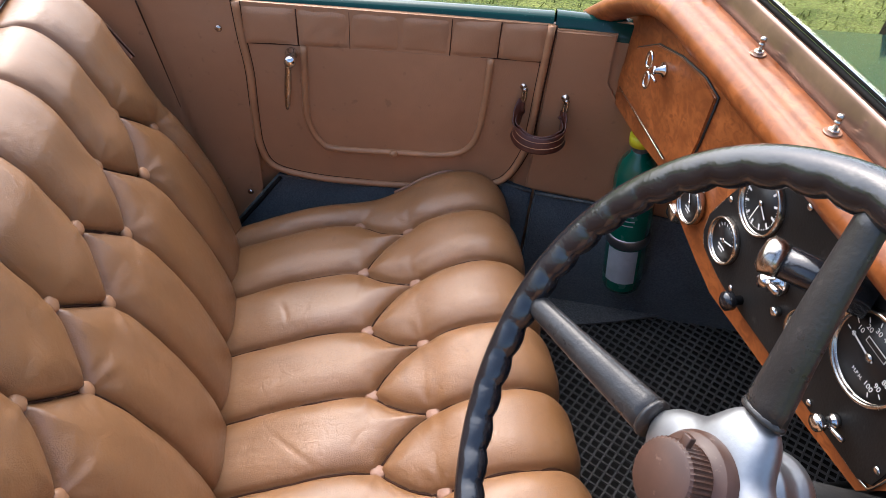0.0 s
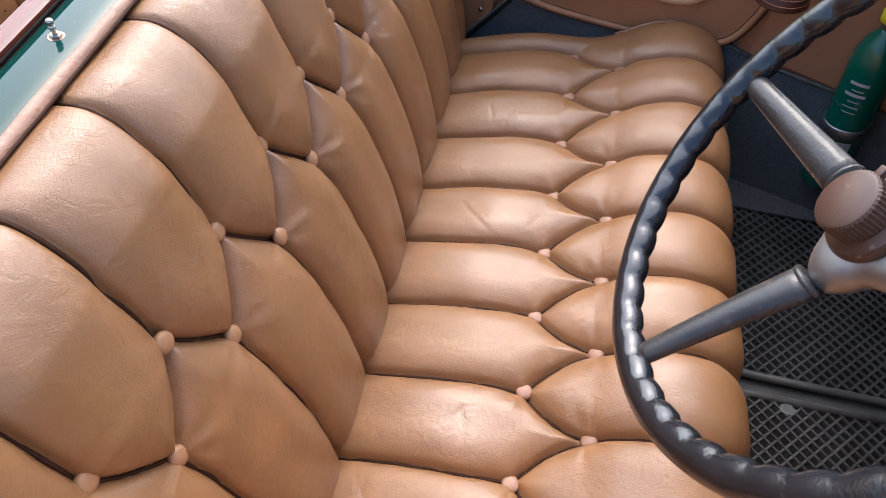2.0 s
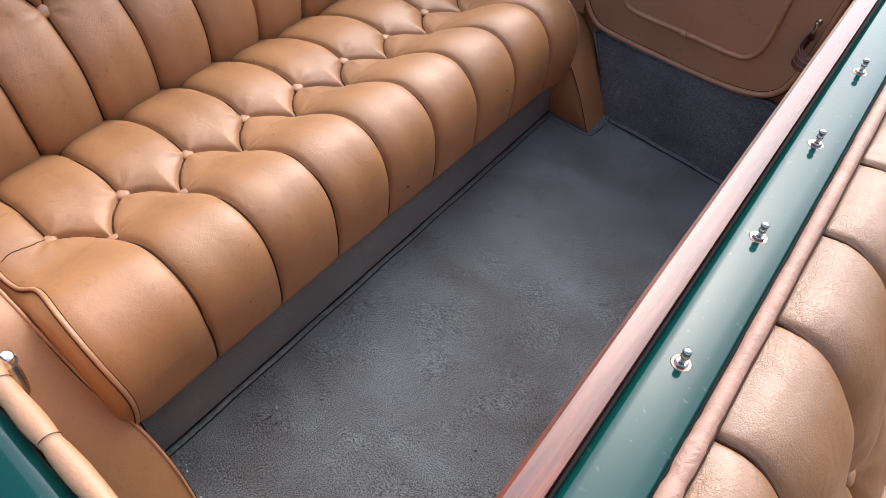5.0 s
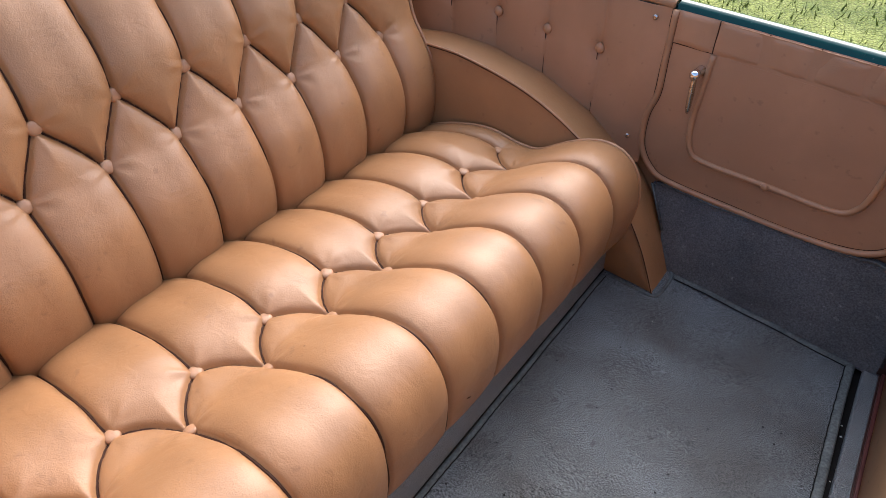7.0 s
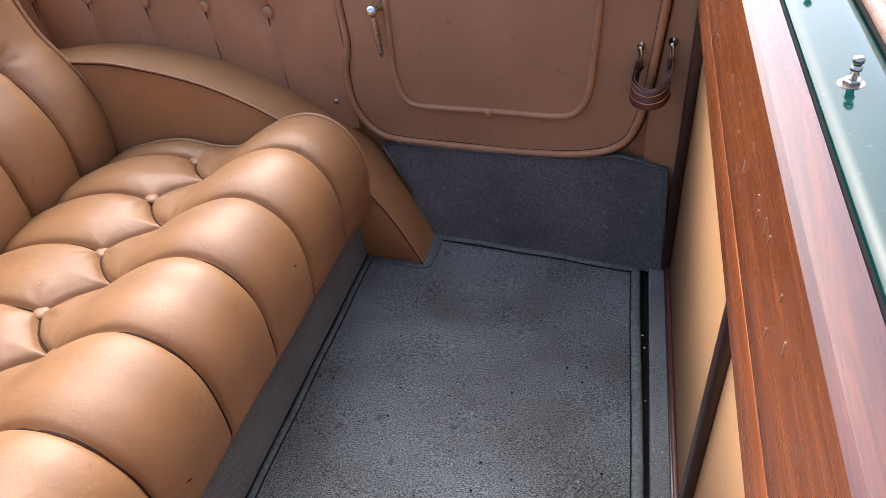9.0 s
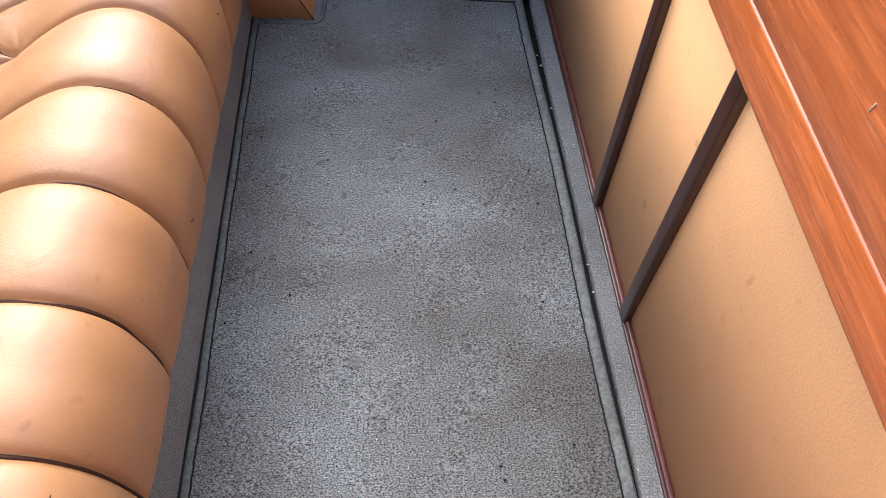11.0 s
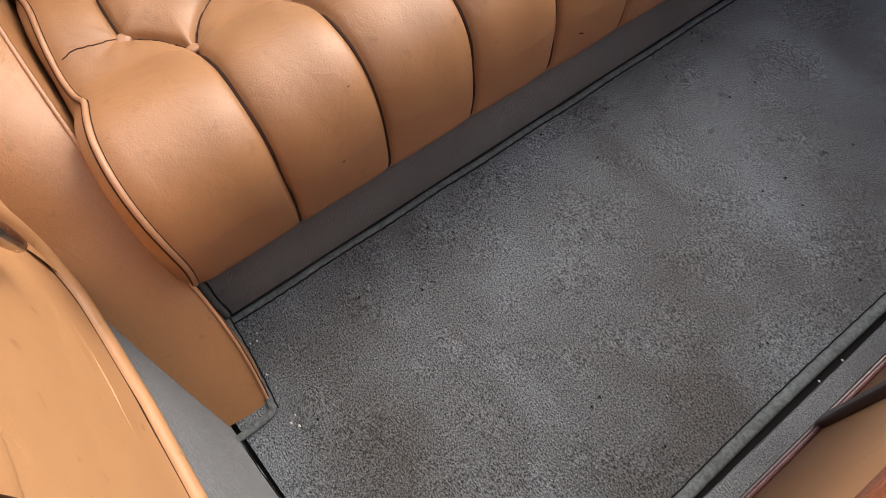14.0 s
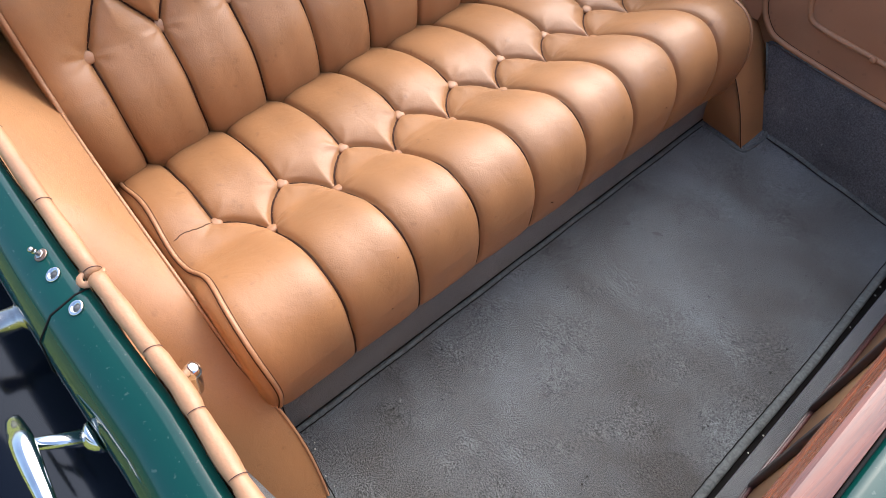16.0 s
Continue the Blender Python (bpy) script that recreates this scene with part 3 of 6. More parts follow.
def front_floor():
    fl = thing("floor_front", "black ribbed rubber matting over the front footwell floor", "floor mat")
    fl["kind"] = "structure"
    part("footboard", box((0.55, -0.06, -0.06), (1.60, 1.26, -0.012 + FLOOR_FRONT)), BLACK_RUBBER, fl, smooth=False)
    part("toeboard", box((1.60, 0.12, -0.06), (2.0, 1.10, -0.012 + FLOOR_FRONT)), BLACK_RUBBER, fl, smooth=False)

    def mat_piece(x0, x1, y0, y1):
        # base coloured darker than the ribs, deepening the shade of the pits
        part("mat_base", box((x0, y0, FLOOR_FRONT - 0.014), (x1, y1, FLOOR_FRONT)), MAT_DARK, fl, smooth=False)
        V, F = [], []
        def rib(p, q, w=0.0023, h=0.004):
            d = (Vector(q) - Vector(p)).normalized()
            nrm = Vector((-d.y, d.x))
            k = len(V)
            for e in (Vector(p), Vector(q)):
                V.extend([(e.x - nrm.x * w, e.y - nrm.y * w, FLOOR_FRONT - 0.001), (e.x - nrm.x * w * 0.6, e.y - nrm.y * w * 0.6, FLOOR_FRONT + h),
                          (e.x + nrm.x * w * 0.6, e.y + nrm.y * w * 0.6, FLOOR_FRONT + h), (e.x + nrm.x * w, e.y + nrm.y * w, FLOOR_FRONT - 0.001)])
            for a in range(3):
                F.append((k + a, k + a + 1, k + a + 5, k + a + 4))
        pitch = 0.0168
        W, H = x1 - x0, y1 - y0
        for sgn in (1, -1):
            c = -H if sgn > 0 else 0.0
            while c < (W if sgn > 0 else W + H):
                # clip the diagonal to the piece
                if sgn > 0:
                    a, b = max(c, 0), min(c + H, W)
                    if b > a:
                        rib((x0 + a, y0 + a - c), (x0 + b, y0 + b - c))
                else:
                    a, b = max(c - H, 0), min(c, W)
                    if b > a:
                        rib((x0 + a, y0 + c - a), (x0 + b, y0 + c - b))
                c += pitch * 1.414
        me = bpy.data.meshes.new("ribs")
        me.from_pydata(V, [], F)
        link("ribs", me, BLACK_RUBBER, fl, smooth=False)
        for p, q in (((x0, y0), (x1, y0)), ((x1, y0), (x1, y1)), ((x1, y1), (x0, y1)), ((x0, y1), (x0, y0))):
            part("mat_edge", tube([Vector((*p, FLOOR_FRONT)), Vector((*q, FLOOR_FRONT))], 0.008, 8), BLACK_RUBBER, fl)
    mat_piece(1.20, 1.98, 0.625, 1.12)
    mat_piece(1.20, 1.74, 0.02, 0.585)
    # grey carpet flap with a curved edge, along the far side of the footwell
    out = [(1.15, 1.18)] + [(1.15 + 0.85 * t, 1.06 - 0.055 * math.sin(t * 2.2) + 0.11 * t * t) for t in np.linspace(0, 1, 16)] + [(2.0, 1.18)]
    part("carpet_flap", prism(out, lambda a, b, d: Vector((a, b, FLOOR_FRONT + 0.006 + d)), 0.006), CARPET_DARK, fl, smooth=False)
    part("grey_footboard", box((1.74, 0.0, FLOOR_FRONT - 0.01), (2.1, 0.62, FLOOR_FRONT + 0.002)), SPOKE, fl, smooth=False)
    # pale scuff on the driver's mat
    bm = bmesh.new()
    rng = random.Random(2)
    ring = [bm.verts.new((1.475 + 0.015 * math.cos(a) * rng.uniform(0.8, 1.15), 0.567 + 0.011 * math.sin(a) * rng.uniform(0.8, 1.15), FLOOR_FRONT + 0.0045)) for a in np.linspace(0, 6.0, 12)]
    bm.faces.new(ring)
    tagged(part("fallen_leaf", bm, LEAF), "small pale dry leaf lying on the rubber mat", "leaf")


rear_floor()
front_floor()


# ---- side walls: trim panels, kick panels ----
def wall_far():
    w = thing("wall_far", "brown leather-trimmed body side of the open car", "car body")
    w["kind"] = "structure"
    # outer shell
    def shell(x0, x1, z):
        n = 12
        V = np.array([[far3(x, zz, d) for zz, d in ((-0.28, -0.05), (0.1, -0.075), (z - 0.12, -0.07), (z - 0.03, -0.058), (z + 0.002, -0.035), (z + 0.006, -0.012), (z, 0.0), (z - 0.06, -0.004))] for x in np.linspace(x0, x1, n)])
        sheet("shell", V, n, 8, GREEN, w)
    shell(-1.42, -0.210, 0.612)
    shell(0.380, 0.798, 0.662)
    shell(1.322, 1.60, 0.676)
    # kick carpets
    def kick(outline, lean, mat):
        part("kick_panel", prism(outline, lambda a, b, d: far3(a, b, d + lean * (0.22 - b)), 0.012, 0.004), mat, w, smooth=False)
        k = max(i for i, q in enumerate(outline) if q[1] < 0.01) + 1
        rim = [far3(a, b, 0.013 + lean * (0.22 - b)) for a, b in list(outline[k:]) + list(outline[:k]) if b > 0.01]
        part("kick_binding", tube(rim, 0.0035, 8), CARPET_EDGE, w)
    kick([(-0.165, 0.205), (-0.135, 0.213), (0.0, 0.212), (0.25, 0.228), (0.311, 0.240), (0.392, 0.226), (0.41, 0.03), (0.41, -0.005), (-0.09, -0.005), (-0.11, 0.1)], 0.10, CARPET_DARK)
    kick([(0.64, 0.06), (0.727, 0.150), (0.836, 0.293), (0.91, 0.288), (1.0, 0.286), (1.2, 0.302), (1.285, 0.327), (1.338, 0.314), (1.338, 0.0), (0.64, 0.0)], 0.06, CARPET_FRONT)
    kick([(1.344, 0.313), (1.50, 0.303), (1.9, 0.26), (2.1, 0.24), (2.1, 0.0), (1.344, 0.0)], 0.06, CARPET_FRONT)
    part("kick_edging", tube([far3(a, b, 0.016 + 0.06 * (0.22 - b)) for a, b in ((0.655, 0.06), (0.735, 0.150), (0.790, 0.222), (0.838, 0.288))], 0.0042, 8), MAT_DARK, w, "black edging on the slanting end")
    # leather panel behind the rear door, with buttoned flutes
    n, m = 150, 60
    xs, zs = np.linspace(-1.30, -0.212, n), np.linspace(0.24, 0.602, m)
    X, Zg = np.meshgrid(xs, zs, indexing="ij")
    cols = [-0.359 - 0.137 * k for k in range(7)]
    d = np.min([np.abs(X - c) for c in cols], axis=0)
    h = 0.009 + 0.010 * (1 - (1 - np.clip(d / 0.07, 0, 1)) ** 2) - 0.003 * np.exp(-(d / 0.003) ** 2)
    for c in cols:
        h -= 0.008 * np.exp(-(((X - c) ** 2 + (Zg - (0.476 + 0.030 * math.sin((-c - 0.36) * 2.2))) ** 2) / 0.018 ** 2))
    h += 0.002 * wave(X, Zg, 8, 0.2) - 0.008 * np.clip((X + 0.26) / 0.05, 0, 1)
    V = np.array([[far3(X[i, j], Zg[i, j], h[i, j]) for j in range(m)] for i in range(n)])
    sheet("buttoned_panel", V, n, m, LEATHER_SIDE, w)
    for c in cols:
        zb = 0.476 + 0.030 * math.sin((-c - 0.36) * 2.2)
        # dark tapering tube draws the crease's shade below the button
        part("crease_shade", tube([far3(c + 0.004 * math.sin(9 * z), z, 0.0072) for z in np.linspace(zb - 0.012, 0.30, 14)], 0.0012, 6, radius=lambda i, n: 1 - 0.6 * i / n), SEAM_AND_SHADE, w)
        p = far3(c, 0.476 + 0.030 * math.sin((-c - 0.36) * 2.2), 0.004)
        part("button", lathe([(0.0118, 0), (0.0118, 0.004), (0.010, 0.007), (0.006, 0.009), (0, 0.0096)], 14, aim(p, (-0.127, -0.992, 0))), PIPING, w)
    # leather between front seat and front door
    n, m = 50, 60
    xs, zs = np.linspace(0.475, 0.80, n), np.linspace(0.06, 0.655, m)
    X, Zg = np.meshgrid(xs, zs, indexing="ij")
    Zg = np.maximum(Zg, np.interp(X, [0.4, 0.64, 0.727, 0.80], [0.06, 0.06, 0.152, 0.252]))
    fold = np.abs((X - 0.640) * 0.97 - (0.634 - Zg) * 0.15)
    h = 0.010 + 0.004 * wave(X, Zg, 21, 0.3) - 0.005 * np.exp(-(fold / 0.004) ** 2) + 0.05 * np.clip((0.70 - X) / 0.2, 0, 1) ** 2
    V = np.array([[far3(X[i, j], Zg[i, j], h[i, j]) for j in range(m)] for i in range(n)])
    sheet("seat_end_panel", V, n, m, LEATHER_SIDE, w)
    # dark tapering tube strengthens the fold's shade
    part("crease_shade", tube([far3(0.640 + 0.155 * (0.634 - z), z, 0.0118 + 0.05 * max(0, (0.70 - 0.640 - 0.155 * (0.634 - z)) / 0.2) ** 2) for z in np.linspace(0.645, 0.44, 16)], 0.0016, 6, radius=lambda i, n: 1 - 0.7 * i / n), SEAM_AND_SHADE, w)
    part("pillar_panel", prism([(0.35, 0.21), (0.47, 0.21), (0.47, 0.64), (0.35, 0.64)], lambda a, b, d: far3(a, b, d - 0.002), 0.006), LEATHER_SIDE, w, smooth=False)
    # scuttle side panel
    part("scuttle_panel", prism([(1.324, 0.659), (1.423, 0.662), (1.422, 0.573), (1.488, 0.484), (1.60, 0.42), (1.60, 0.30), (1.445, 0.314), (1.324, 0.324)], lambda a, b, d: far3(a, b, d), 0.008, 0.003), LEATHER_SIDE, w, smooth=False)
    part("inner_lining", prism([(1.3, 0.3), (2.1, 0.2), (2.1, 0.66), (1.43, 0.68), (1.3, 0.66)], lambda a, b, d: far3(a, b, d - 0.012), 0.008), LEATHER_SIDE, w, smooth=False)
    # screws with cup washers
    for x, z in ((-0.250, 0.300), (-0.243, 0.578), (0.768, 0.608), (0.776, 0.250)):
        part("screw", lathe([(0.006, 0), (0.006, 0.002), (0.004, 0.004), (0.0015, 0.0045), (0, 0.004)], 12, aim(far3(x, z, 0.016 if x < 0 else 0.018), (-0.127, -0.992, 0))), NICKEL, w)
    # leather roll on the body edge
    part("edge_roll", tube([far3(x, 0.610, 0.004) for x in np.linspace(-1.5, -0.212, 20)], 0.011, 10), PIPING, w)
    part("edge_roll", tube([far3(x, 0.664, 0.004) for x in np.linspace(0.42, 0.797, 12)], 0.009, 10), LEATHER_SIDE, w)


def backing(f, name):
    V = np.array([[f(x, z, -0.010) for z in (-0.02, 0.3, 0.595)] for x in np.linspace(-1.5, 1.6, 30)])
    tagged(sheet(name, V, 30, 3, LEATHER_SIDE), "dark lining board behind the trim panels", "lining", kind="structure")


backing(far3, "lining_far")
backing(near3, "lining_near")


def arch(side, name, label, inset):
    """Leather-covered wheel arch beside the rear seat."""
    f = far3 if side > 0 else near3
    a = thing(name, label, "wheel arch", "wheel arches")
    seam = smooth_path([(x, 0, z) for x, z in ((-1.25, 0.28), (-1.02, 0.385), (-0.82, 0.416), (-0.72, 0.421), (-0.63, 0.416), (-0.47, 0.385), (-0.34, 0.333), (-0.245, 0.268), (-0.172, 0.193), (-0.112, 0.108), (-0.058, -0.004))], 6)
    outer = smooth_path([(x, 0, z) for x, z in ((-1.25, 0.27), (-1.02, 0.36), (-0.82, 0.396), (-0.72, 0.403), (-0.63, 0.398), (-0.49, 0.370), (-0.37, 0.322), (-0.275, 0.266), (-0.20, 0.208), (-0.13, 0.105), (-0.074, -0.004))], 6)
    if side < 0:
        for q in seam + outer:
            q.x += 0.054 * max(0, 1 - q.z / 0.40)
        for q in outer:
            # the leather slopes up from the arch to the body edge
            q.z += 0.15 * min(1, max(0, (-0.24 - q.x) / 0.22))
    n = len(seam)
    rows = []
    def depth(p):
        # the near arch swells a little above the floor
        if side > 0:
            return inset
        return inset + 0.006 * min(1, max(0, p.z) / 0.16) + 0.012 * math.sin(math.pi * min(1, max(0, p.z) / 0.24))
    for i in range(n):
        s_, o_ = seam[i], outer[i]
        k = i / (n - 1)
        w = depth(s_)
        row = []
        for t in np.linspace(0, 1, 9):
            p = s_.lerp(o_, t)
            bulge = 0.010 * math.sin(math.pi * t) * (1 - 0.5 * k)
            row.append(f(p.x + bulge * 0.3, p.z + bulge, w * (1 - t) - 0.004 * t))
        rows.append(row)
    sheet("top", np.array(rows), n, 9, LEATHER_REAR, a)
    # inner face
    m = 10
    V = np.zeros((n, m, 3))
    for i, p in enumerate(seam):
        for j, t in enumerate(np.linspace(1, 0, m)):
            zz = -0.004 + (p.z + 0.004) * t
            q = f(p.x, zz, depth(p) + (0.018 if side > 0 else 0.005) * math.sin(math.pi * t) * min(1, max(0, p.z / 0.3)))
            V[i, j] = q
    sheet("side_panel", V, n, m, LEATHER_REAR, a)
    part("welt_and_dark_line", tube([f(p.x, p.z + 0.001, depth(p) + 0.001) for p in seam], 0.0028, 8), PIPING, a)
    # dark tubes draw the welt's shadow on both sides
    part("welt_shadow", tube([f(p.x + 0.0035, p.z - 0.0028, depth(p) + 0.003) for p in seam], 0.0012, 6), SEAM_AND_SHADE, a)
    part("welt_shadow", tube([f(p.x - 0.0025, p.z + 0.0015, depth(p) - 0.003) for p in seam], 0.0010, 6), SEAM_AND_SHADE, a)
    return a


wall_far()
arch(1, "wheel_arch", "brown leather-covered wheel arch beside the rear seat", 0.130)
arch(-1, "wheel_arch", "sunlit tan leather-covered wheel arch beside the rear seat", 0.104)


def wall_near():
    w = thing("wall_near", "green-painted near body side with a leather-rolled edge", "car body")
    w["kind"] = "structure"
    def shell(x0, x1, z):
        n = 24
        prof = ((-0.28, -0.085), (0.1, -0.078), (z - 0.20, -0.082), (z - 0.09, -0.077), (z - 0.035, -0.065), (z - 0.008, -0.040), (z, -0.008), (z - 0.002, 0.008), (z - 0.05, 0.004))
        V = np.array([[near3(x, zz, d) for zz, d in prof] for x in np.linspace(x0, x1, n)])
        sheet("shell", V, n, len(prof), GREEN, w)
    shell(-1.42, -0.1824, 0.605)
    # quarter leather above the arch
    n, m = 60, 24
    X, Zg = np.meshgrid(np.linspace(-1.3, -0.186, n), np.linspace(0.24, 0.612, m), indexing="ij")
    low = np.interp(X, [-1.3, -0.345, -0.25, -0.186], [0.24, 0.295, 0.235, 0.175])
    Zg = low + (0.612 - low) * (Zg - 0.24) / (0.612 - 0.24)
    h = 0.010 + 0.004 * wave(X, Zg, 31, 0.25) + 0.03 * np.clip((0.42 - Zg) / 0.2, 0, 1) * np.clip((-0.28 - X) / 0.3, 0, 1)
    sheet("quarter_panel", np.array([[near3(X[i, j], Zg[i, j], h[i, j]) for j in range(m)] for i in range(n)]), n, m, LEATHER_SUNLIT, w)
    part("kick_panel", prism([(-0.16, 0.22), (0.42, 0.22), (0.42, -0.005), (-0.09, -0.005)], lambda a, b, d: near3(a, b, d + 0.14 * (0.22 - b)), 0.010), CARPET_LIFTED, w, smooth=False)
    roll_edge(w, [x for x in np.linspace(-1.5, -0.188, 40)], 0.612, (-0.49, -0.325, -0.19))
    # sill under the doors and front body side
    n = 10
    prof = ((-0.28, -0.115), (0.1, -0.10), (0.4, -0.092), (0.60, -0.075), (0.665, -0.045), (0.672, -0.02), (0.665, -0.003), (0.6, 0.0))
    V = np.array([[near3(x, zz, d) for zz, d in prof] for x in np.linspace(0.405, 0.80, n)])
    sheet("shell", V, n, len(prof), GREEN, w)
    V = np.array([[near3(x, zz, d) for zz, d in prof] for x in np.linspace(0.80, 1.6, n)])
    sheet("shell", V, n, len(prof), GREEN, w)
    part("door_lining", prism([(0.60, 0.0), (1.6, 0.0), (1.6, 0.66), (0.60, 0.66)], lambda a, b, d: near3(a, b, d), 0.010), LEATHER_SIDE, w, smooth=False)
    for x in (-0.49, -0.325):
        part("stitching", tube([near3(x + 0.004 * k, 0.600 - 0.010 * k, 0.0195 - 0.001 * k) for k in range(8)], 0.0009, 6), SEAM_AND_SHADE, w)
    # studs and eyelets by the door joint
    q = near3(-0.187, 0.612, 0.016)
    part("leather_loop", tube([q + Vector((0.008 * math.cos(t), 0.013 * math.sin(t), 0.002 * math.sin(2 * t))) for t in np.linspace(0, 6.28, 20, endpoint=False)], 0.0042, 10, closed=True, flat=0.5), PIPING, w)
    turn_button(w, near3(-0.261, 0.604, -0.014), (0, -0.3, 1), 0.7)
    for x in (-0.225, -0.166):
        part("eyelet", lathe([(0.0045, 0.001), (0.0085, 0.001), (0.0095, 0.003), (0.0085, 0.0045), (0.0045, 0.003), (0.0045, 0.001)], 16, aim(near3(x, 0.602, -0.014), (0, -0.35, 1))), CHROME, w)
        part("eyelet_hole", lathe([(0.0046, 0.0), (0.0046, 0.0018)], 12, aim(near3(x, 0.603, -0.014), (0, -0.35, 1))), BLACK_RUBBER, w)


def roll_edge(owner, xs, z, seams):
    """Leather roll on the body's upper edge, gathered at the seams."""
    path = [near3(x, z, 0.020) for x in xs]
    def rad(i, n):
        return 1 - 0.14 * max(math.exp(-((xs[i] - s) / 0.006) ** 2) for s in seams) + 0.05 * math.sin(xs[i] * 90)
    part("edge_roll", tube(path, 0.0105, 12, radius=rad), PIPING, owner)
    for s in seams:
        part("stitching", tube([near3(s + 0.002 * math.cos(q), z + 0.0106 * math.sin(q), 0.020 + 0.0106 * math.cos(q)) for q in np.linspace(0.2, 2.4, 10)], 0.0005, 6), STRAP, owner)


def turn_button(owner, p, n, scale=1.0, spin=0.0):
    """Nickel tonneau fastener: a waisted pin on a hexagonal plate."""
    s = scale
    t = part("stud_plate", lathe([(0.0115 * s, 0), (0.0115 * s, 0.0012 * s), (0.0105 * s, 0.0022 * s)], 20, aim(p, n, spin)), COPPERED, owner, smooth=False)
    part("stud_nut", lathe([(0.0078 * s, 0.002 * s), (0.0078 * s, 0.005 * s), (0.0062 * s, 0.0062 * s)], 6, aim(p, n, spin)), NICKEL, owner, smooth=False)
    part("stud_pin", lathe([(0.0036 * s, 0.006 * s), (0.0034 * s, 0.013 * s), (0.0047 * s, 0.0138 * s), (0.0047 * s, 0.0165 * s), (0.0033 * s, 0.0175 * s), (0.0033 * s, 0.0195 * s),
                            (0.0046 * s, 0.0205 * s), (0.0050 * s, 0.0235 * s), (0.0038 * s, 0.026 * s), (0, 0.0268 * s)], 16, aim(p, n, spin)), NICKEL, owner)
    return t


wall_near()


def wall_rear():
    """Plain tail of the body behind the rear seat."""
    prof = [(-0.965, 0.735), (-1.08, 0.715), (-1.24, 0.66), (-1.35, 0.55), (-1.42, 0.35), (-1.42, -0.28)]
    pts = smooth_path([(x, 0, z) for x, z in prof], 5)
    V = np.array([[(q.x, near_y(q.x) - 0.07 + (far_y(q.x) - near_y(q.x) + 0.13) * t, q.z - 0.10 * abs(2 * t - 1) ** 3) for t in np.linspace(0, 1, 20)] for q in pts])
    tagged(sheet("wall_rear", V, len(pts), 20, GREEN), "plain green painted tail of the car body", "car body", kind="structure")


wall_rear()


# ---- doors ----
def window_lever(door, f, x, z, lean, drop=0.092, r=0.0058):
    n = f(0, 0, 1) - f(0, 0, 0)
    base = f(x, z, 0.012)
    h = part("door_handle", lathe([(0.011, 0), (0.011, 0.004), (0.0085, 0.009), (0.0085, 0.022), (0.0105, 0.025), (0.0105, 0.033), (0.006, 0.038), (0, 0.039)], 20, aim(base, n)), CHROME, door, "chrome lever handle")
    a, b = f(x, z, 0.040), f(x + lean, z - drop, 0.036)
    pts = [a.lerp(b, t) for t in np.linspace(0, 1, 14)]
    part("lever", tube(pts, r, 12, radius=lambda i, n: 0.75 + 0.35 * math.sin(math.pi * min(1, i / n * 1.1)) + (-0.35 if i == n - 1 else 0)), NICKEL, h)


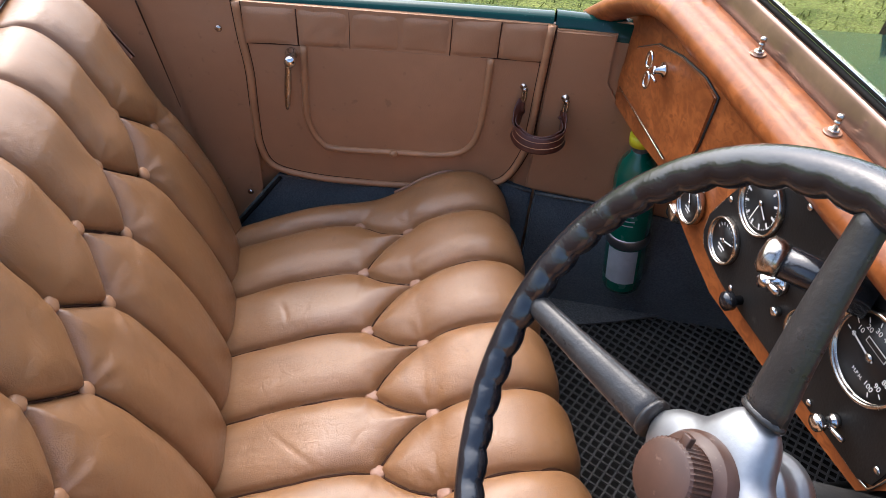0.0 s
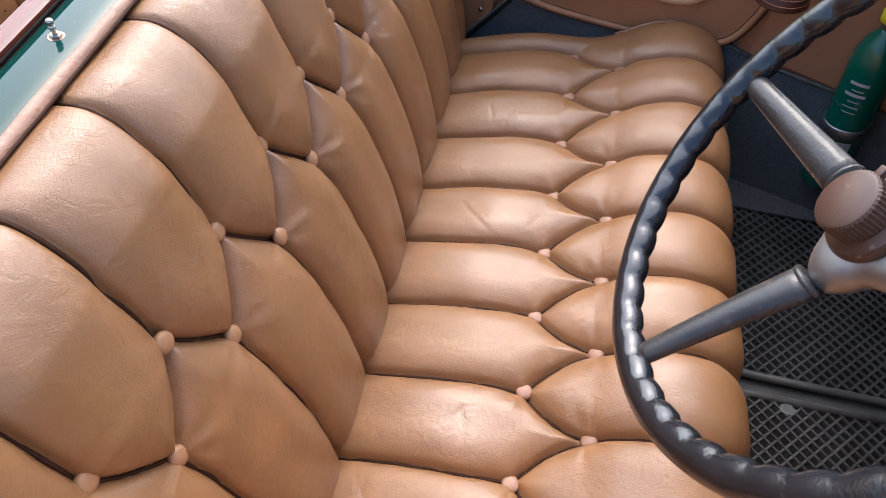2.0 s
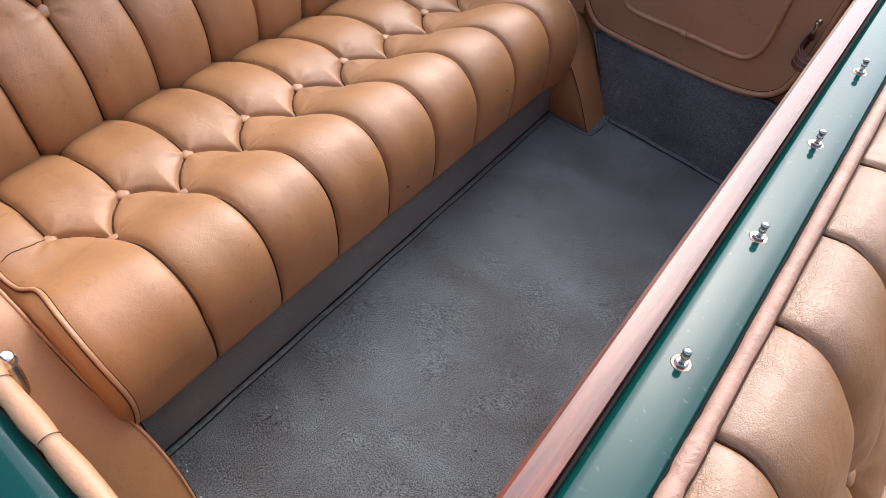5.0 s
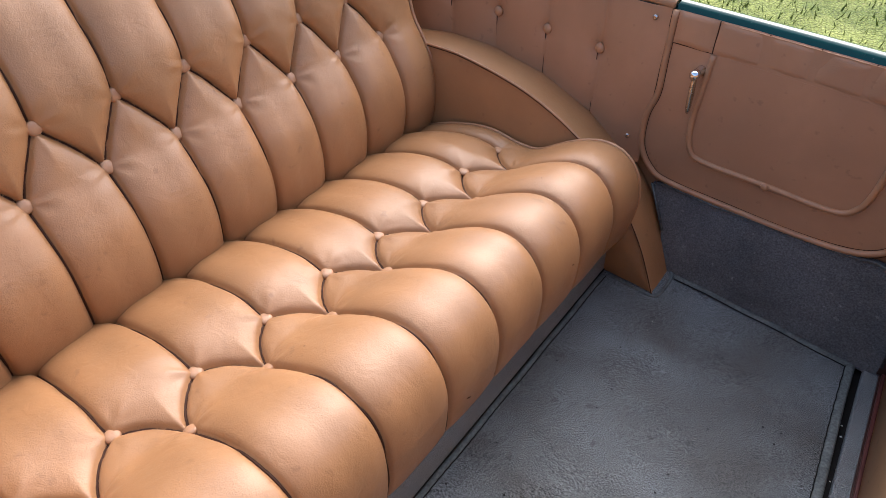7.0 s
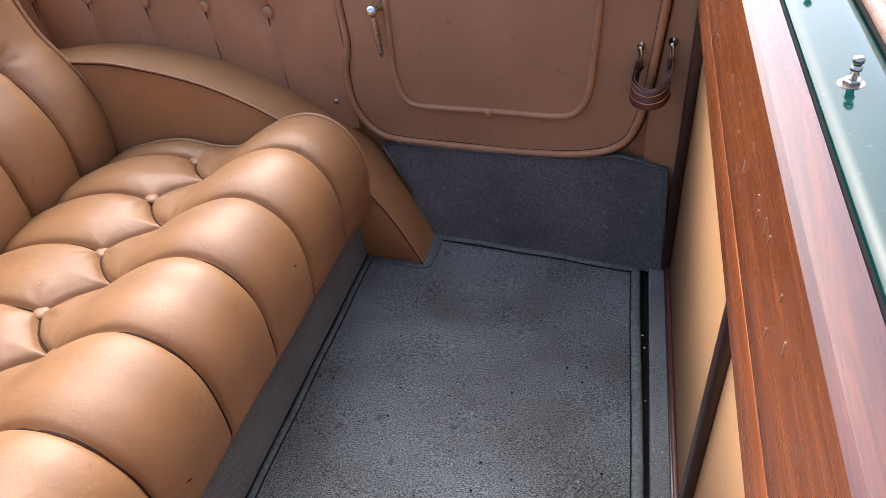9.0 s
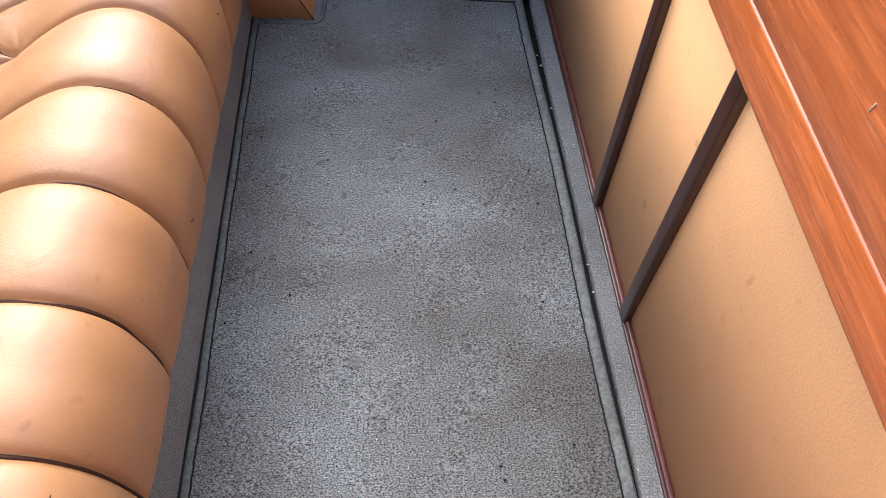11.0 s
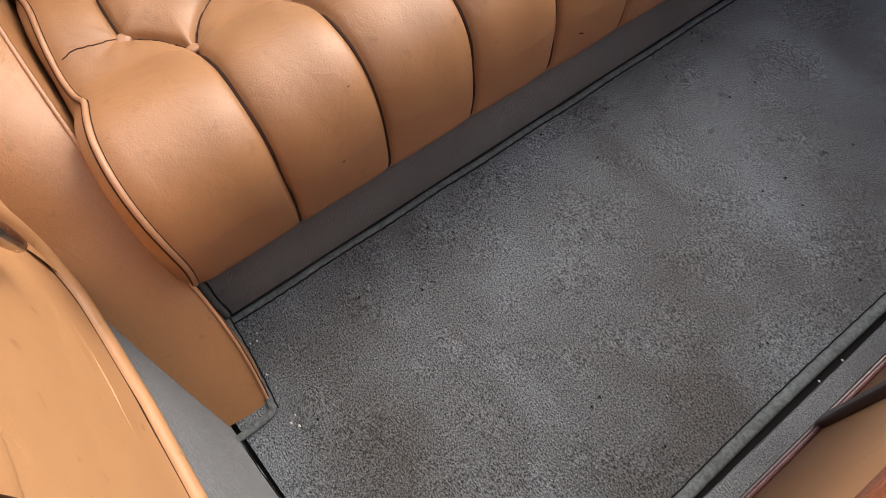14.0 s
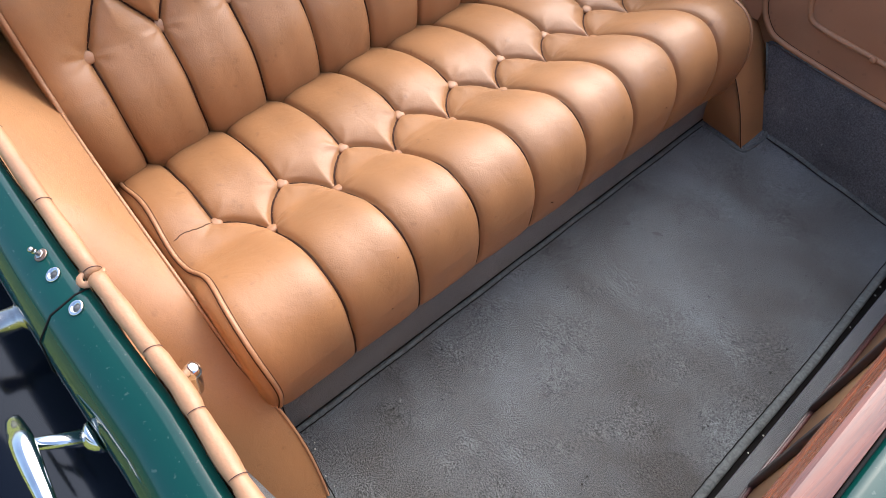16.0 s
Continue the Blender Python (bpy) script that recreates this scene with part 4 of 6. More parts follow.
def door(f, name, label, outline, x0, x1, top, band, pocket, pleats, handle, mat, shell_prof, tilt=0.0, pip=0.0068, pock=0.0062, pip_mat=PIPING, pock_mat=PIPING):
    dr = thing(name, label, "car door", "doors")
    # trimmed inner panel, a little cushioned
    pts = smooth_path([(x, 0, z) for x, z in outline], 5)
    poly = [(p.x, p.z) for p in pts]
    part("trim_panel", prism(poly, lambda a, b, d: f(a, b, d), 0.009), mat, dr, smooth=False)
    part("edge_piping", tube([f(p.x, p.z, 0.011) for p in pts], pip, 10), pip_mat, dr, "tan leather piping round the panel")
    # dark joint between door and body; inner dark line draws the piping's shade
    for off, depth, r, name in ((pip * 1.12, 0.0085, 0.0020, "door_joint"), (-pip * 1.0, 0.0092, 0.0011, "welt_and_dark_line")):
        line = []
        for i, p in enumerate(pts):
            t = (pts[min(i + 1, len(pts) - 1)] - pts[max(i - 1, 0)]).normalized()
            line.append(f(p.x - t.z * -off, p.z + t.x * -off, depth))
        part(name, tube(line, r, 6), SEAM_AND_SHADE, dr)
    # outer shell
    V = np.array([[f(x, zz + tilt * (x - (x0 + x1) / 2), d) for zz, d in shell_prof] for x in np.linspace(x0, x1, 16)])
    sheet("outer_skin", V, 16, len(shell_prof), GREEN, dr, "glossy green painted skin")
    # pleated band along the top
    xs = pleats
    for a, b in zip(xs, xs[1:]):
        m, q = 14, 12
        X, Zg = np.meshgrid(np.linspace(a + 0.0006, b - 0.0006, m), np.linspace(band, top, q), indexing="ij")
        u = (X - a) / (b - a)
        v = (Zg - band) / (top - band)
        Zg = Zg + tilt * (X - (x0 + x1) / 2)
        h = 0.011 + 0.0045 * (1 - np.abs(2 * u - 1) ** 6) * (1 - np.abs(2 * v - 1) ** 6) ** 0.5 + 0.0015 * wave(X, Zg, int(a * 100) + 60, 0.09)
        sheet("pleat", np.array([[f(X[i, j], Zg[i, j], h[i, j]) for j in range(q)] for i in range(m)]), m, q, mat, dr)
    for a in xs[1:-1]:
        part("pleat_seam", tube([f(a, z + tilt * (a - (x0 + x1) / 2), 0.0118) for z in np.linspace(band, top, 6)], 0.0013, 6), SEAM_AND_SHADE, dr)
    part("band_seam", tube([f(a, band + tilt * (a - (x0 + x1) / 2), 0.0105) for a in np.linspace(xs[0], xs[-1], 12)], 0.0014, 6), SEAM_AND_SHADE, dr)
    # map pocket
    pp = smooth_path([(x, 0, z) for x, z in pocket], 5)
    pk = part("pocket_flap", prism([(p.x, p.z) for p in pp], lambda a, b, d: f(a, b, 0.0085 + d), 0.004), mat, dr, smooth=False)
    part("pocket_piping", tube([f(p.x, p.z, 0.0083 + pock) for p in pp], pock, 10), pock_mat, pk)
    mid = min(pp, key=lambda p: abs(p.x - (pocket[0][0] + pocket[-1][0]) / 2) + p.z)
    if pock > 0.004:
        part("snap_button", lathe([(0.0085, 0), (0.0085, 0.003), (0.0065, 0.0055), (0, 0.0065)], 16, aim(f(mid.x, mid.z, 0.019), f(0, 0, 1) - f(0, 0, 0))), PIPING, pk)
    window_lever(dr, f, *handle)
    return dr


def shell_far(z):
    return ((-0.28, -0.05), (0.1, -0.075), (z - 0.12, -0.07), (z - 0.03, -0.058), (z + 0.004, -0.035), (z + 0.009, -0.012), (z + 0.004, 0.004), (z - 0.05, 0.002))


FRONT_OUT = ((0.800, 0.655), (0.803, 0.588), (0.808, 0.523), (0.806, 0.439), (0.808, 0.362), (0.832, 0.315), (0.909, 0.297), (1.0, 0.295), (1.10, 0.299), (1.201, 0.312), (1.276, 0.337), (1.309, 0.411), (1.313, 0.47), (1.314, 0.55), (1.316, 0.667))
door(far3, "front_door", "closed front passenger door trimmed in brown leather with a piped map pocket", FRONT_OUT, 0.802, 1.318, 0.657, 0.591,
     ((0.908, 0.586), (0.905, 0.509), (0.905, 0.437), (0.926, 0.388), (0.958, 0.375), (1.066, 0.379), (1.163, 0.386), (1.204, 0.407), (1.220, 0.450), (1.225, 0.523), (1.226, 0.597)),
     [0.808, 0.899, 0.987, 1.071, 1.156, 1.236, 1.312], (0.886, 0.570, -0.011, 0.10), LEATHER_SIDE, shell_far(0.662), tilt=0.037)
REAR_OUT = ((-0.205, 0.600), (-0.205, 0.50), (-0.204, 0.42), (-0.218, 0.362), (-0.213, 0.287), (-0.178, 0.238), (-0.131, 0.222), (0.0, 0.220), (0.156, 0.224), (0.258, 0.238), (0.312, 0.266), (0.335, 0.312), (0.347, 0.385), (0.357, 0.49), (0.365, 0.600))
REAR_POCKET = ((-0.108, 0.535), (-0.112, 0.45), (-0.114, 0.37), (-0.102, 0.322), (-0.067, 0.304), (0.069, 0.306), (0.200, 0.309), (0.238, 0.331), (0.252, 0.375), (0.258, 0.46), (0.263, 0.535))
PLEATS = [-0.198, -0.113, -0.017, 0.076, 0.168, 0.258, 0.36]
door(far3, "rear_door", "closed rear passenger door trimmed in brown leather with a piped map pocket", REAR_OUT, -0.207, 0.377, 0.602, 0.536, REAR_POCKET,
     PLEATS, (-0.125, 0.497, 0.002, 0.086), LEATHER_SIDE, shell_far(0.606))
near_prof = ((-0.28, -0.085), (0.1, -0.078), (0.405, -0.082), (0.515, -0.077), (0.570, -0.065), (0.597, -0.040), (0.605, -0.008), (0.603, 0.008), (0.555, 0.004))
nd = door(near3, "rear_door", "closed green rear door with tan leather trim and rolled top edge", REAR_OUT, -0.182, 0.398, 0.600, 0.536, REAR_POCKET,
          PLEATS, (-0.061, 0.528, -0.036, 0.105, 0.0085), LEATHER_SUNLIT, near_prof, pip=0.0108, pock=0.0016, pip_mat=LEATHER_SUNLIT, pock_mat=LEATHER_SUNLIT)
part("door_joint", tube([near3(-0.1822, zz, d - 0.0006) for zz, d in near_prof[2:-1]], 0.0014, 8), MAT_DARK, nd)
roll_edge(nd, list(np.linspace(-0.180, 0.392, 60)), 0.612, (-0.055, 0.035, 0.117, 0.203, 0.289))


def outer_handle(dr):
    """Chrome lever on the outside of the near rear door."""
    p = near3(-0.079, 0.505, -0.078)
    h = part("outer_handle", lathe([(0.020, 0), (0.020, 0.004), (0.014, 0.010), (0.010, 0.014)], 20, aim(p, (0, -1, 0))), CHROME, dr, "polished chrome outside handle")
    q = p + Vector((-0.022, -0.060, 0.030))
    part("spindle", tube([p, p.lerp(q, 0.55), q], 0.0085, 12, radius=lambda i, n: 1.25 - 0.25 * i), CHROME, h)
    pts = smooth_path([q + Vector((-0.050, -0.004, -0.020)), q + Vector((-0.025, -0.002, -0.010)), q, q + Vector((0.04, 0.0, 0.004)), q + Vector((0.09, 0.0, 0.007))], 6)
    part("outer_lever", tube(pts, 0.0105, 14, radius=lambda i, n: 0.45 + 0.75 * math.sin(math.pi * (0.12 + 0.8 * i / n)), flat=0.7), CHROME, h)
    c = near3(-0.335, 0.45, -0.078)
    part("lamp_bracket", lathe([(0.024, 0), (0.024, 0.006), (0.017, 0.012), (0.0165, 0.05), (0.019, 0.056), (0.019, 0.085), (0, 0.09)], 18, aim(c, (-0.1, -1, 0.12))), NICKEL, dr)


outer_handle(nd)


def ribbon(pts, width, thick, n):
    """A flat band standing on its edge along the path."""
    V = []
    for i, p in enumerate(pts):
        t = (pts[min(i + 1, len(pts) - 1)] - pts[max(i - 1, 0)]).normalized()
        up = Vector((0, 0, 1)) * 0.92 - n * 0.35
        w = (up - t * up.dot(t)).normalized()
        o = t.cross(w)
        k = 0.45 + 0.55 * min(1, 4.5 * min(i, len(pts) - 1 - i) / len(pts))
        ring = [(-1, -0.6), (-0.85, -1), (0.85, -1), (1, -0.6), (1, 0.6), (0.85, 1), (-0.85, 1), (-1, 0.6), (-1, -0.6)]
        V.append([p + w * (a * width / 2 * k) + o * (b * thick / 2) for a, b in ring])
    return np.array(V)


def strap(name, a, b, low, f, label):
    """Check strap: a looped leather strap between two ring bolts."""
    s = thing(name, label, "strap", "door straps")
    n = f(0, 0, 1) - f(0, 0, 0)
    for p in (a, b):
        q = f(p[0], p[1], 0.006)
        bolt = part("ring_bolt", lathe([(0.0075, 0), (0.0075, 0.003), (0.0035, 0.005), (0.0035, 0.014), (0.005, 0.016), (0, 0.018)], 14, aim(q, n)), NICKEL, s, "aged nickel ring bolt")
        ring = [q + n * 0.014 + Vector((0.0075 * math.sin(t) * 0.3, 0, -0.012 + 0.013 * math.cos(t))) + n * (0.003 * math.sin(t)) for t in np.linspace(0, 2 * math.pi, 16, endpoint=False)]
        part("ring", tube(ring, 0.0022, 8, closed=True), NICKEL, bolt)
    xm, zl = (a[0] + b[0]) / 2, low
    for off, shrink in ((0.0, 1.0), (-0.006, 0.9)):
        h = (b[0] - a[0]) / 2 * shrink
        za, zb = a[1] - 0.022, b[1] - 0.022
        pts = smooth_path([f(a[0], za, 0.016), f(xm - h * 1.14, za * 0.55 + zl * 0.45, 0.030 + off), f(xm - h * 1.16, za * 0.2 + zl * 0.8, 0.048 + off), f(xm - h * 0.75, zl + 0.003, 0.064 + off),
                           f(xm, zl, 0.070 + off), f(xm + h * 0.75, zl + 0.003, 0.064 + off), f(xm + h * 1.16, zb * 0.2 + zl * 0.8, 0.048 + off), f(xm + h * 1.14, zb * 0.55 + zl * 0.45, 0.030 + off), f(b[0], zb, 0.016)], 8)
        V = ribbon(pts, 0.029, 0.0032, n)
        sheet("strap_layer", V, V.shape[0], V.shape[1], STRAP, s)
        if off == 0.0:
            for e in (0.3, 0.75):
                line = [Vector(V[i, 1]).lerp(Vector(V[i, 2]), e) for i in range(12, len(V) - 12)]
                line2 = [Vector(V[i, 6]).lerp(Vector(V[i, 5]), e) for i in range(12, len(V) - 12)]
                for ln in (line, line2):
                    part("stitching", tube(ln, 0.0006, 6), PIPING, s)


strap("door_strap", (1.288, 0.549), (1.362, 0.535), 0.468, far3, "dark red-brown leather check strap by the front door")
strap("door_strap", (0.329, 0.449), (0.376, 0.458), 0.386, far3, "dark brown leather check strap by the rear door")


# ---- rear bench ----
def rear_bench():
    s = thing("rear_bench_seat", "deep-buttoned tan leather rear bench seat with fluted cushion", "bench seat")
    prof = [(-0.84, 0.10), (-0.80, 0.165), (-0.76, 0.203), (-0.70, 0.233), (-0.64, 0.259), (-0.58, 0.278), (-0.53, 0.286), (-0.495, 0.284), (-0.466, 0.279), (-0.43, 0.276), (-0.392, 0.280),
            (-0.36, 0.295), (-0.32, 0.321), (-0.28, 0.343), (-0.248, 0.355), (-0.218, 0.359), (-0.190, 0.352), (-0.166, 0.331), (-0.150, 0.298), (-0.143, 0.25), (-0.144, 0.18), (-0.158, 0.150)]
    ysA = [0.058 + 0.1418 * k for k in range(-1, 9)]
    ysB = [0.129 + 0.1418 * k for k in range(-1, 9)]
    ysA = [q for q in ysA if -0.02 < q < 1.24]
    ysB = [q for q in ysB if 0.0 < q < 1.2]
    V, i0 = tufted(s, "cushion", prof, 1, -0.046, 1.262, (-0.466, 0.279), ysA, (-0.381, 0.284), ysB, LEATHER_REAR, 0.021, 0.054, shear=-0.022, seed=3, seam_r=0.0020,
                   lift=((0.1, 0.002), (0.30, 0.004), (0.47, 0.005), (0.65, 0.0), (0.9, -0.007), (1.1, -0.010), (1.18, -0.020), (1.26, -0.032)), wrinkle=0.0008,
                   puff_gain=((0, 0.6), (0.1, 1), (0.72, 1.0), (0.88, 0.75), (0.955, 0.25), (1, 0.1)), dimple=0.002, bow=0.013, close_to=(-0.45, 0.16), end=0.045, button_up=0.004, button_r=0.0120, button_mat=PIPING)
    # soft fold from the first button to the end, its shade a dark tube
    jn = i0 + int((0.058 + 0.046) / 0.003)
    ia = int(np.argmin(np.hypot(V[:, jn, 0] + 0.466 - 0.022 * 0.55, V[:, jn, 2] - 0.279)))
    part("seam", tube([Vector(V[ia + int(2 * math.sin(j * 0.3)), j]) + Vector((0, 0, 0.0002)) for j in range(i0 + 9, jn, 2)], 0.0009, 6, caps=False), SEAM_AND_SHADE, s)
    # old cuts and scuffs in the leather
    for u, y, k in ((0.915, 0.595, 4), (0.80, 0.24, 2), (0.86, 0.93, 3), (0.70, 1.02, 2), (0.88, 0.20, 2), (0.62, 0.45, 2)):
        i, j = int(u * V.shape[0]), i0 + int((y + 0.046) / 0.003)
        part("scuff", tube([Vector(V[i + int(q * 0.5), j + q]) + Vector((0.0004, 0, 0.0004)) for q in range(k)], 0.0011, 6, radius=lambda a, n: 0.5 if a in (0, n - 1) else 1.0), SEAM_AND_SHADE, s)
    # welt round the near end
    def end_line(i, d, up):
        a = 7.4 + 1.7 * math.sin(i * 0.07) + 1.2 * math.sin(i * 0.031 + 1)
        j = i0 + int(a)
        p = V[i, j] * (1 - a % 1) + V[i, j + 1] * (a % 1)
        return Vector(p) + Vector((0, d, up))
    rows = range(40, V.shape[0] - 5, 2)
    part("piping", tube([end_line(i, -0.002, 0.001) for i in rows], 0.0038, 8), PIPING, s)
    # dark lines on both sides of the piping draw its contact shade
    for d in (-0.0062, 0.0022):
        part("welt_and_dark_line", tube([end_line(i, d, 0.0004) for i in rows], 0.0012, 6), SEAM_AND_SHADE, s)
    e = [Vector(V[i, V.shape[1] - i0 - 7]) + Vector((0, 0.002, 0.001)) for i in range(40, V.shape[0] - 5, 4)]
    part("piping", tube(e, 0.0038, 8), PIPING, s)
    prof = [(-0.755, 0.19), (-0.732, 0.235), (-0.722, 0.28), (-0.722, 0.33), (-0.736, 0.385), (-0.762, 0.43), (-0.788, 0.468), (-0.803, 0.51), (-0.814, 0.566), (-0.824, 0.61), (-0.846, 0.66), (-0.876, 0.712), (-0.91, 0.742), (-0.96, 0.745)]
    ysL = [0.034 + 0.1395 * k for k in range(9)]
    ysU = [0.100 + 0.1388 * k for k in range(8)]
    V, i0 = tufted(s, "backrest", prof[::-1], 1, -0.06, 1.275, (-0.814, 0.566), ysU, (-0.788, 0.468), ysL, LEATHER_REAR, 0.026, 0.056, shear=-0.022, seed=8, seam_r=0.0020, wrinkle=0.0008,
                   dimple=0.005, bow=0.003, close_to=(-0.95, 0.4), end=0.05, button_up=0.005, button_r=0.0125, button_mat=PIPING)
    part("piping", tube([Vector(V[i, V.shape[1] - i0 - 4]) + Vector((0.002, 0.003, 0)) for i in range(5, V.shape[0] - 5, 4)], 0.004, 8), PIPING, s)
    part("piping", tube([Vector(V[i, i0 + 3]) + Vector((0.002, -0.003, 0)) for i in range(5, V.shape[0] - 5, 4)], 0.004, 8), PIPING, s)
    # carpeted heelboard
    bm = box((-0.21, -0.055, -0.002), (-0.179, 1.28, 0.17), 0.003)
    for v in bm.verts:
        v.co.x += -0.025 * (v.co.y - MID)
    part("heelboard", bm, CARPET_LIFTED, s, "grey carpeted heelboard under the cushion")
    part("heelboard_edge", tube([Vector((-0.1780 - 0.025 * (y - MID), y, 0.002)) for y in np.linspace(-0.05, 1.27, 20)], 0.0022, 8), MAT_DARK, s)
    # bound end of the heelboard
    for y, r, m in ((-0.030, 0.0058, CARPET_EDGE), (-0.0225, 0.0012, MAT_DARK)):
        part("heelboard_binding", tube([Vector((-0.1775 - 0.025 * (y - MID), y + 0.001 * math.sin(z * 70), z)) for z in np.linspace(0.004, 0.16, 12)], r, 8, flat=0.6 if r > 0.003 else 1.0, up=(1, 0, 0)), m, s)
    return s


rear_bench()


# ---- front bench ----
def front_bench():
    s = thing("front_bench_seat", "worn deep-buttoned tan leather front bench seat", "bench seat")
    prof = [(0.70, 0.155), (0.748, 0.190), (0.80, 0.210), (0.85, 0.226), (0.90, 0.239), (0.945, 0.246), (0.992, 0.249), (1.035, 0.256), (1.082, 0.276), (1.125, 0.303), (1.17, 0.319),
            (1.208, 0.320), (1.238, 0.308), (1.260, 0.280), (1.270, 0.235), (1.274, 0.17), (1.266, 0.10), (1.25, 0.04)]
    ysA = [1.131 - 0.1273 * k for k in range(9)]
    ysB = [1.080 - 0.1287 * k for k in range(8)]
    V, i0 = tufted(s, "cushion", prof, 1, 0.02, 1.20, (0.992, 0.249), ysA, (1.082, 0.276), ysB, LEATHER_FRONT, 0.024, 0.050, seed=15, dimple=0.005, seam_r=0.0020, seam_up=0.0026,
                   lift=((0.1, 0.004), (0.38, 0.005), (0.7, -0.002), (0.85, 0.002), (1.0, 0.012), (1.2, 0.016)),
                   close_to=(1.0, 0.1), end=0.05, wrinkle=0.0006, bow=0.009, creases=20, button_up=0.004, button_r=0.0115, button_mat=PIPING_PALE)
    part("piping", tube([Vector(V[i, V.shape[1] - i0 - 4]) + Vector((0, 0.002, 0.001)) for i in range(130, V.shape[0] - 5, 4)], 0.0030, 8), PIPING_PALE, s)
    prof = [(0.500, 0.694), (0.525, 0.701), (0.550, 0.700), (0.574, 0.683), (0.594, 0.652), (0.611, 0.608), (0.622, 0.582), (0.632, 0.560), (0.645, 0.522), (0.660, 0.488), (0.680, 0.452), (0.705, 0.392),
            (0.727, 0.328), (0.744, 0.255), (0.75, 0.19)]
    ysU = [0.054 + 0.1285 * k for k in range(9)]
    ysL = [0.112 + 0.1302 * k for k in range(9)]
    V, i0 = tufted(s, "backrest", prof, 1, -0.035, 1.235, (0.632, 0.562), ysU, (0.660, 0.486), ysL, LEATHER_FRONT, 0.023, 0.050, seed=22, dimple=0.005, seam_r=0.0020, seam_up=0.0026,
                   shear=-0.02, close_to=(0.53, 0.4), end=0.06, wrinkle=0.0007, bow=-0.002, creases=5, button_up=0.006, button_r=0.0108, button_mat=PIPING, puff_gain=((0, 0.0), (0.05, 0.2), (0.10, 0.6), (0.2, 1.0), (1, 1.0)))
    cord = smooth_path([(0.533, -0.034, 0.676), (0.546, -0.0425, 0.669), (0.562, -0.049, 0.663), (0.587, -0.056, 0.654), (0.615, -0.060, 0.620), (0.65, -0.060, 0.54), (0.70, -0.057, 0.40), (0.73, -0.055, 0.25)], 8)
    part("piping", tube(cord, 0.0034, 8), PIPING, s, "pale tan cord")
    # rolled edge that runs along the deck and turns down at the ends
    near_end = [(0.645, -0.110, 0.655), (0.625, -0.107, 0.678), (0.600, -0.099, 0.690), (0.576, -0.083, 0.696), (0.558, -0.066, 0.699), (0.545, -0.043, 0.703), (0.536, -0.012, 0.706), (0.531, 0.03, 0.708)]
    run = list(near_end)
    run += [(0.525 - 0.036 * (y - 0.18), y, 0.708) for y in np.linspace(0.18, 1.1, 8)]
    run += [(0.492, 1.20, 0.706), (0.51, 1.25, 0.69), (0.55, 1.275, 0.65), (0.61, 1.275, 0.55)]
    pts = smooth_path(run, 30)
    rng = random.Random(9)
    puckers = [(rng.uniform(-0.1, 1.27), rng.uniform(0.0016, 0.0030), rng.uniform(0.01, 0.03)) for _ in range(60)]
    puckers += [(rng.uniform(-0.02, 0.28), rng.uniform(0.0016, 0.0028), rng.uniform(0.04, 0.10)) for _ in range(34)]
    length = np.concatenate([[0], np.cumsum([(b - a).length for a, b in zip(pts, pts[1:])])])
    girth = []
    for u in length:
        g = 1 + 0.30 * min(1, max(0, (0.40 - u) / 0.16)) + 0.03 * math.sin(u * 41) + 0.02 * math.sin(u * 97)
        girth.append(g - sum(d * math.exp(-((u - 0.1 - q) / w) ** 2) for q, w, d in puckers))
    part("edge_roll", tube(pts, 0.0070, 14, radius=lambda i, n: max(0.75, girth[i])), PIPING_PALE, s, "pinkish gathered leather edge roll")
    # dark joints on both sides of the roll
    for turn in (48, -100):
        line = []
        for i in range(0, len(pts), 5):
            p, t = pts[i], (pts[min(i + 1, len(pts) - 1)] - pts[max(i - 1, 0)]).normalized()
            d = Vector((0.70, min(1.1, max(0.1, p.y)), 0.45)) - p
            d = (d - t * d.dot(t)).normalized()
            line.append(p + Matrix.Rotation(radians(-turn), 3, t) @ d * (0.0070 * girth[i]))
        part("welt_and_dark_line", tube(line, 0.0017, 6), SEAM_AND_SHADE, s)
    # near end panel of the backrest
    part("end_panel", prism([(0.505, 0.672), (0.55, 0.664), (0.585, 0.648), (0.612, 0.615), (0.645, 0.54), (0.70, 0.39), (0.73, 0.2), (0.55, 0.2)], lambda a, b, d: Vector((a, -0.036 - d, b)), 0.022, 0.006), LEATHER_FRONT, s, angle=40)
    # leather gusset between the cord and the roll
    low = smooth_path([(q[0] + 0.004, q[1] + 0.004, q[2] - 0.004) for q in near_end[5::-1]], 8)
    top = cord[2:2 + len(low)]
    count = min(len(low), len(top))
    sheet("gusset", np.array([[a.lerp(b, t) - Vector((0, 0, 0.010 * math.sin(math.pi * t))) for t in np.linspace(0, 1, 6)] for a, b in zip(top[:count], low[:count])]), count, 6, LEATHER_FRONT, s)
    part("seat_base", box((0.72, 0.03, 0.0), (1.22, 1.18, 0.12), 0.01), LEATHER_SIDE, s)
    return s


front_bench()


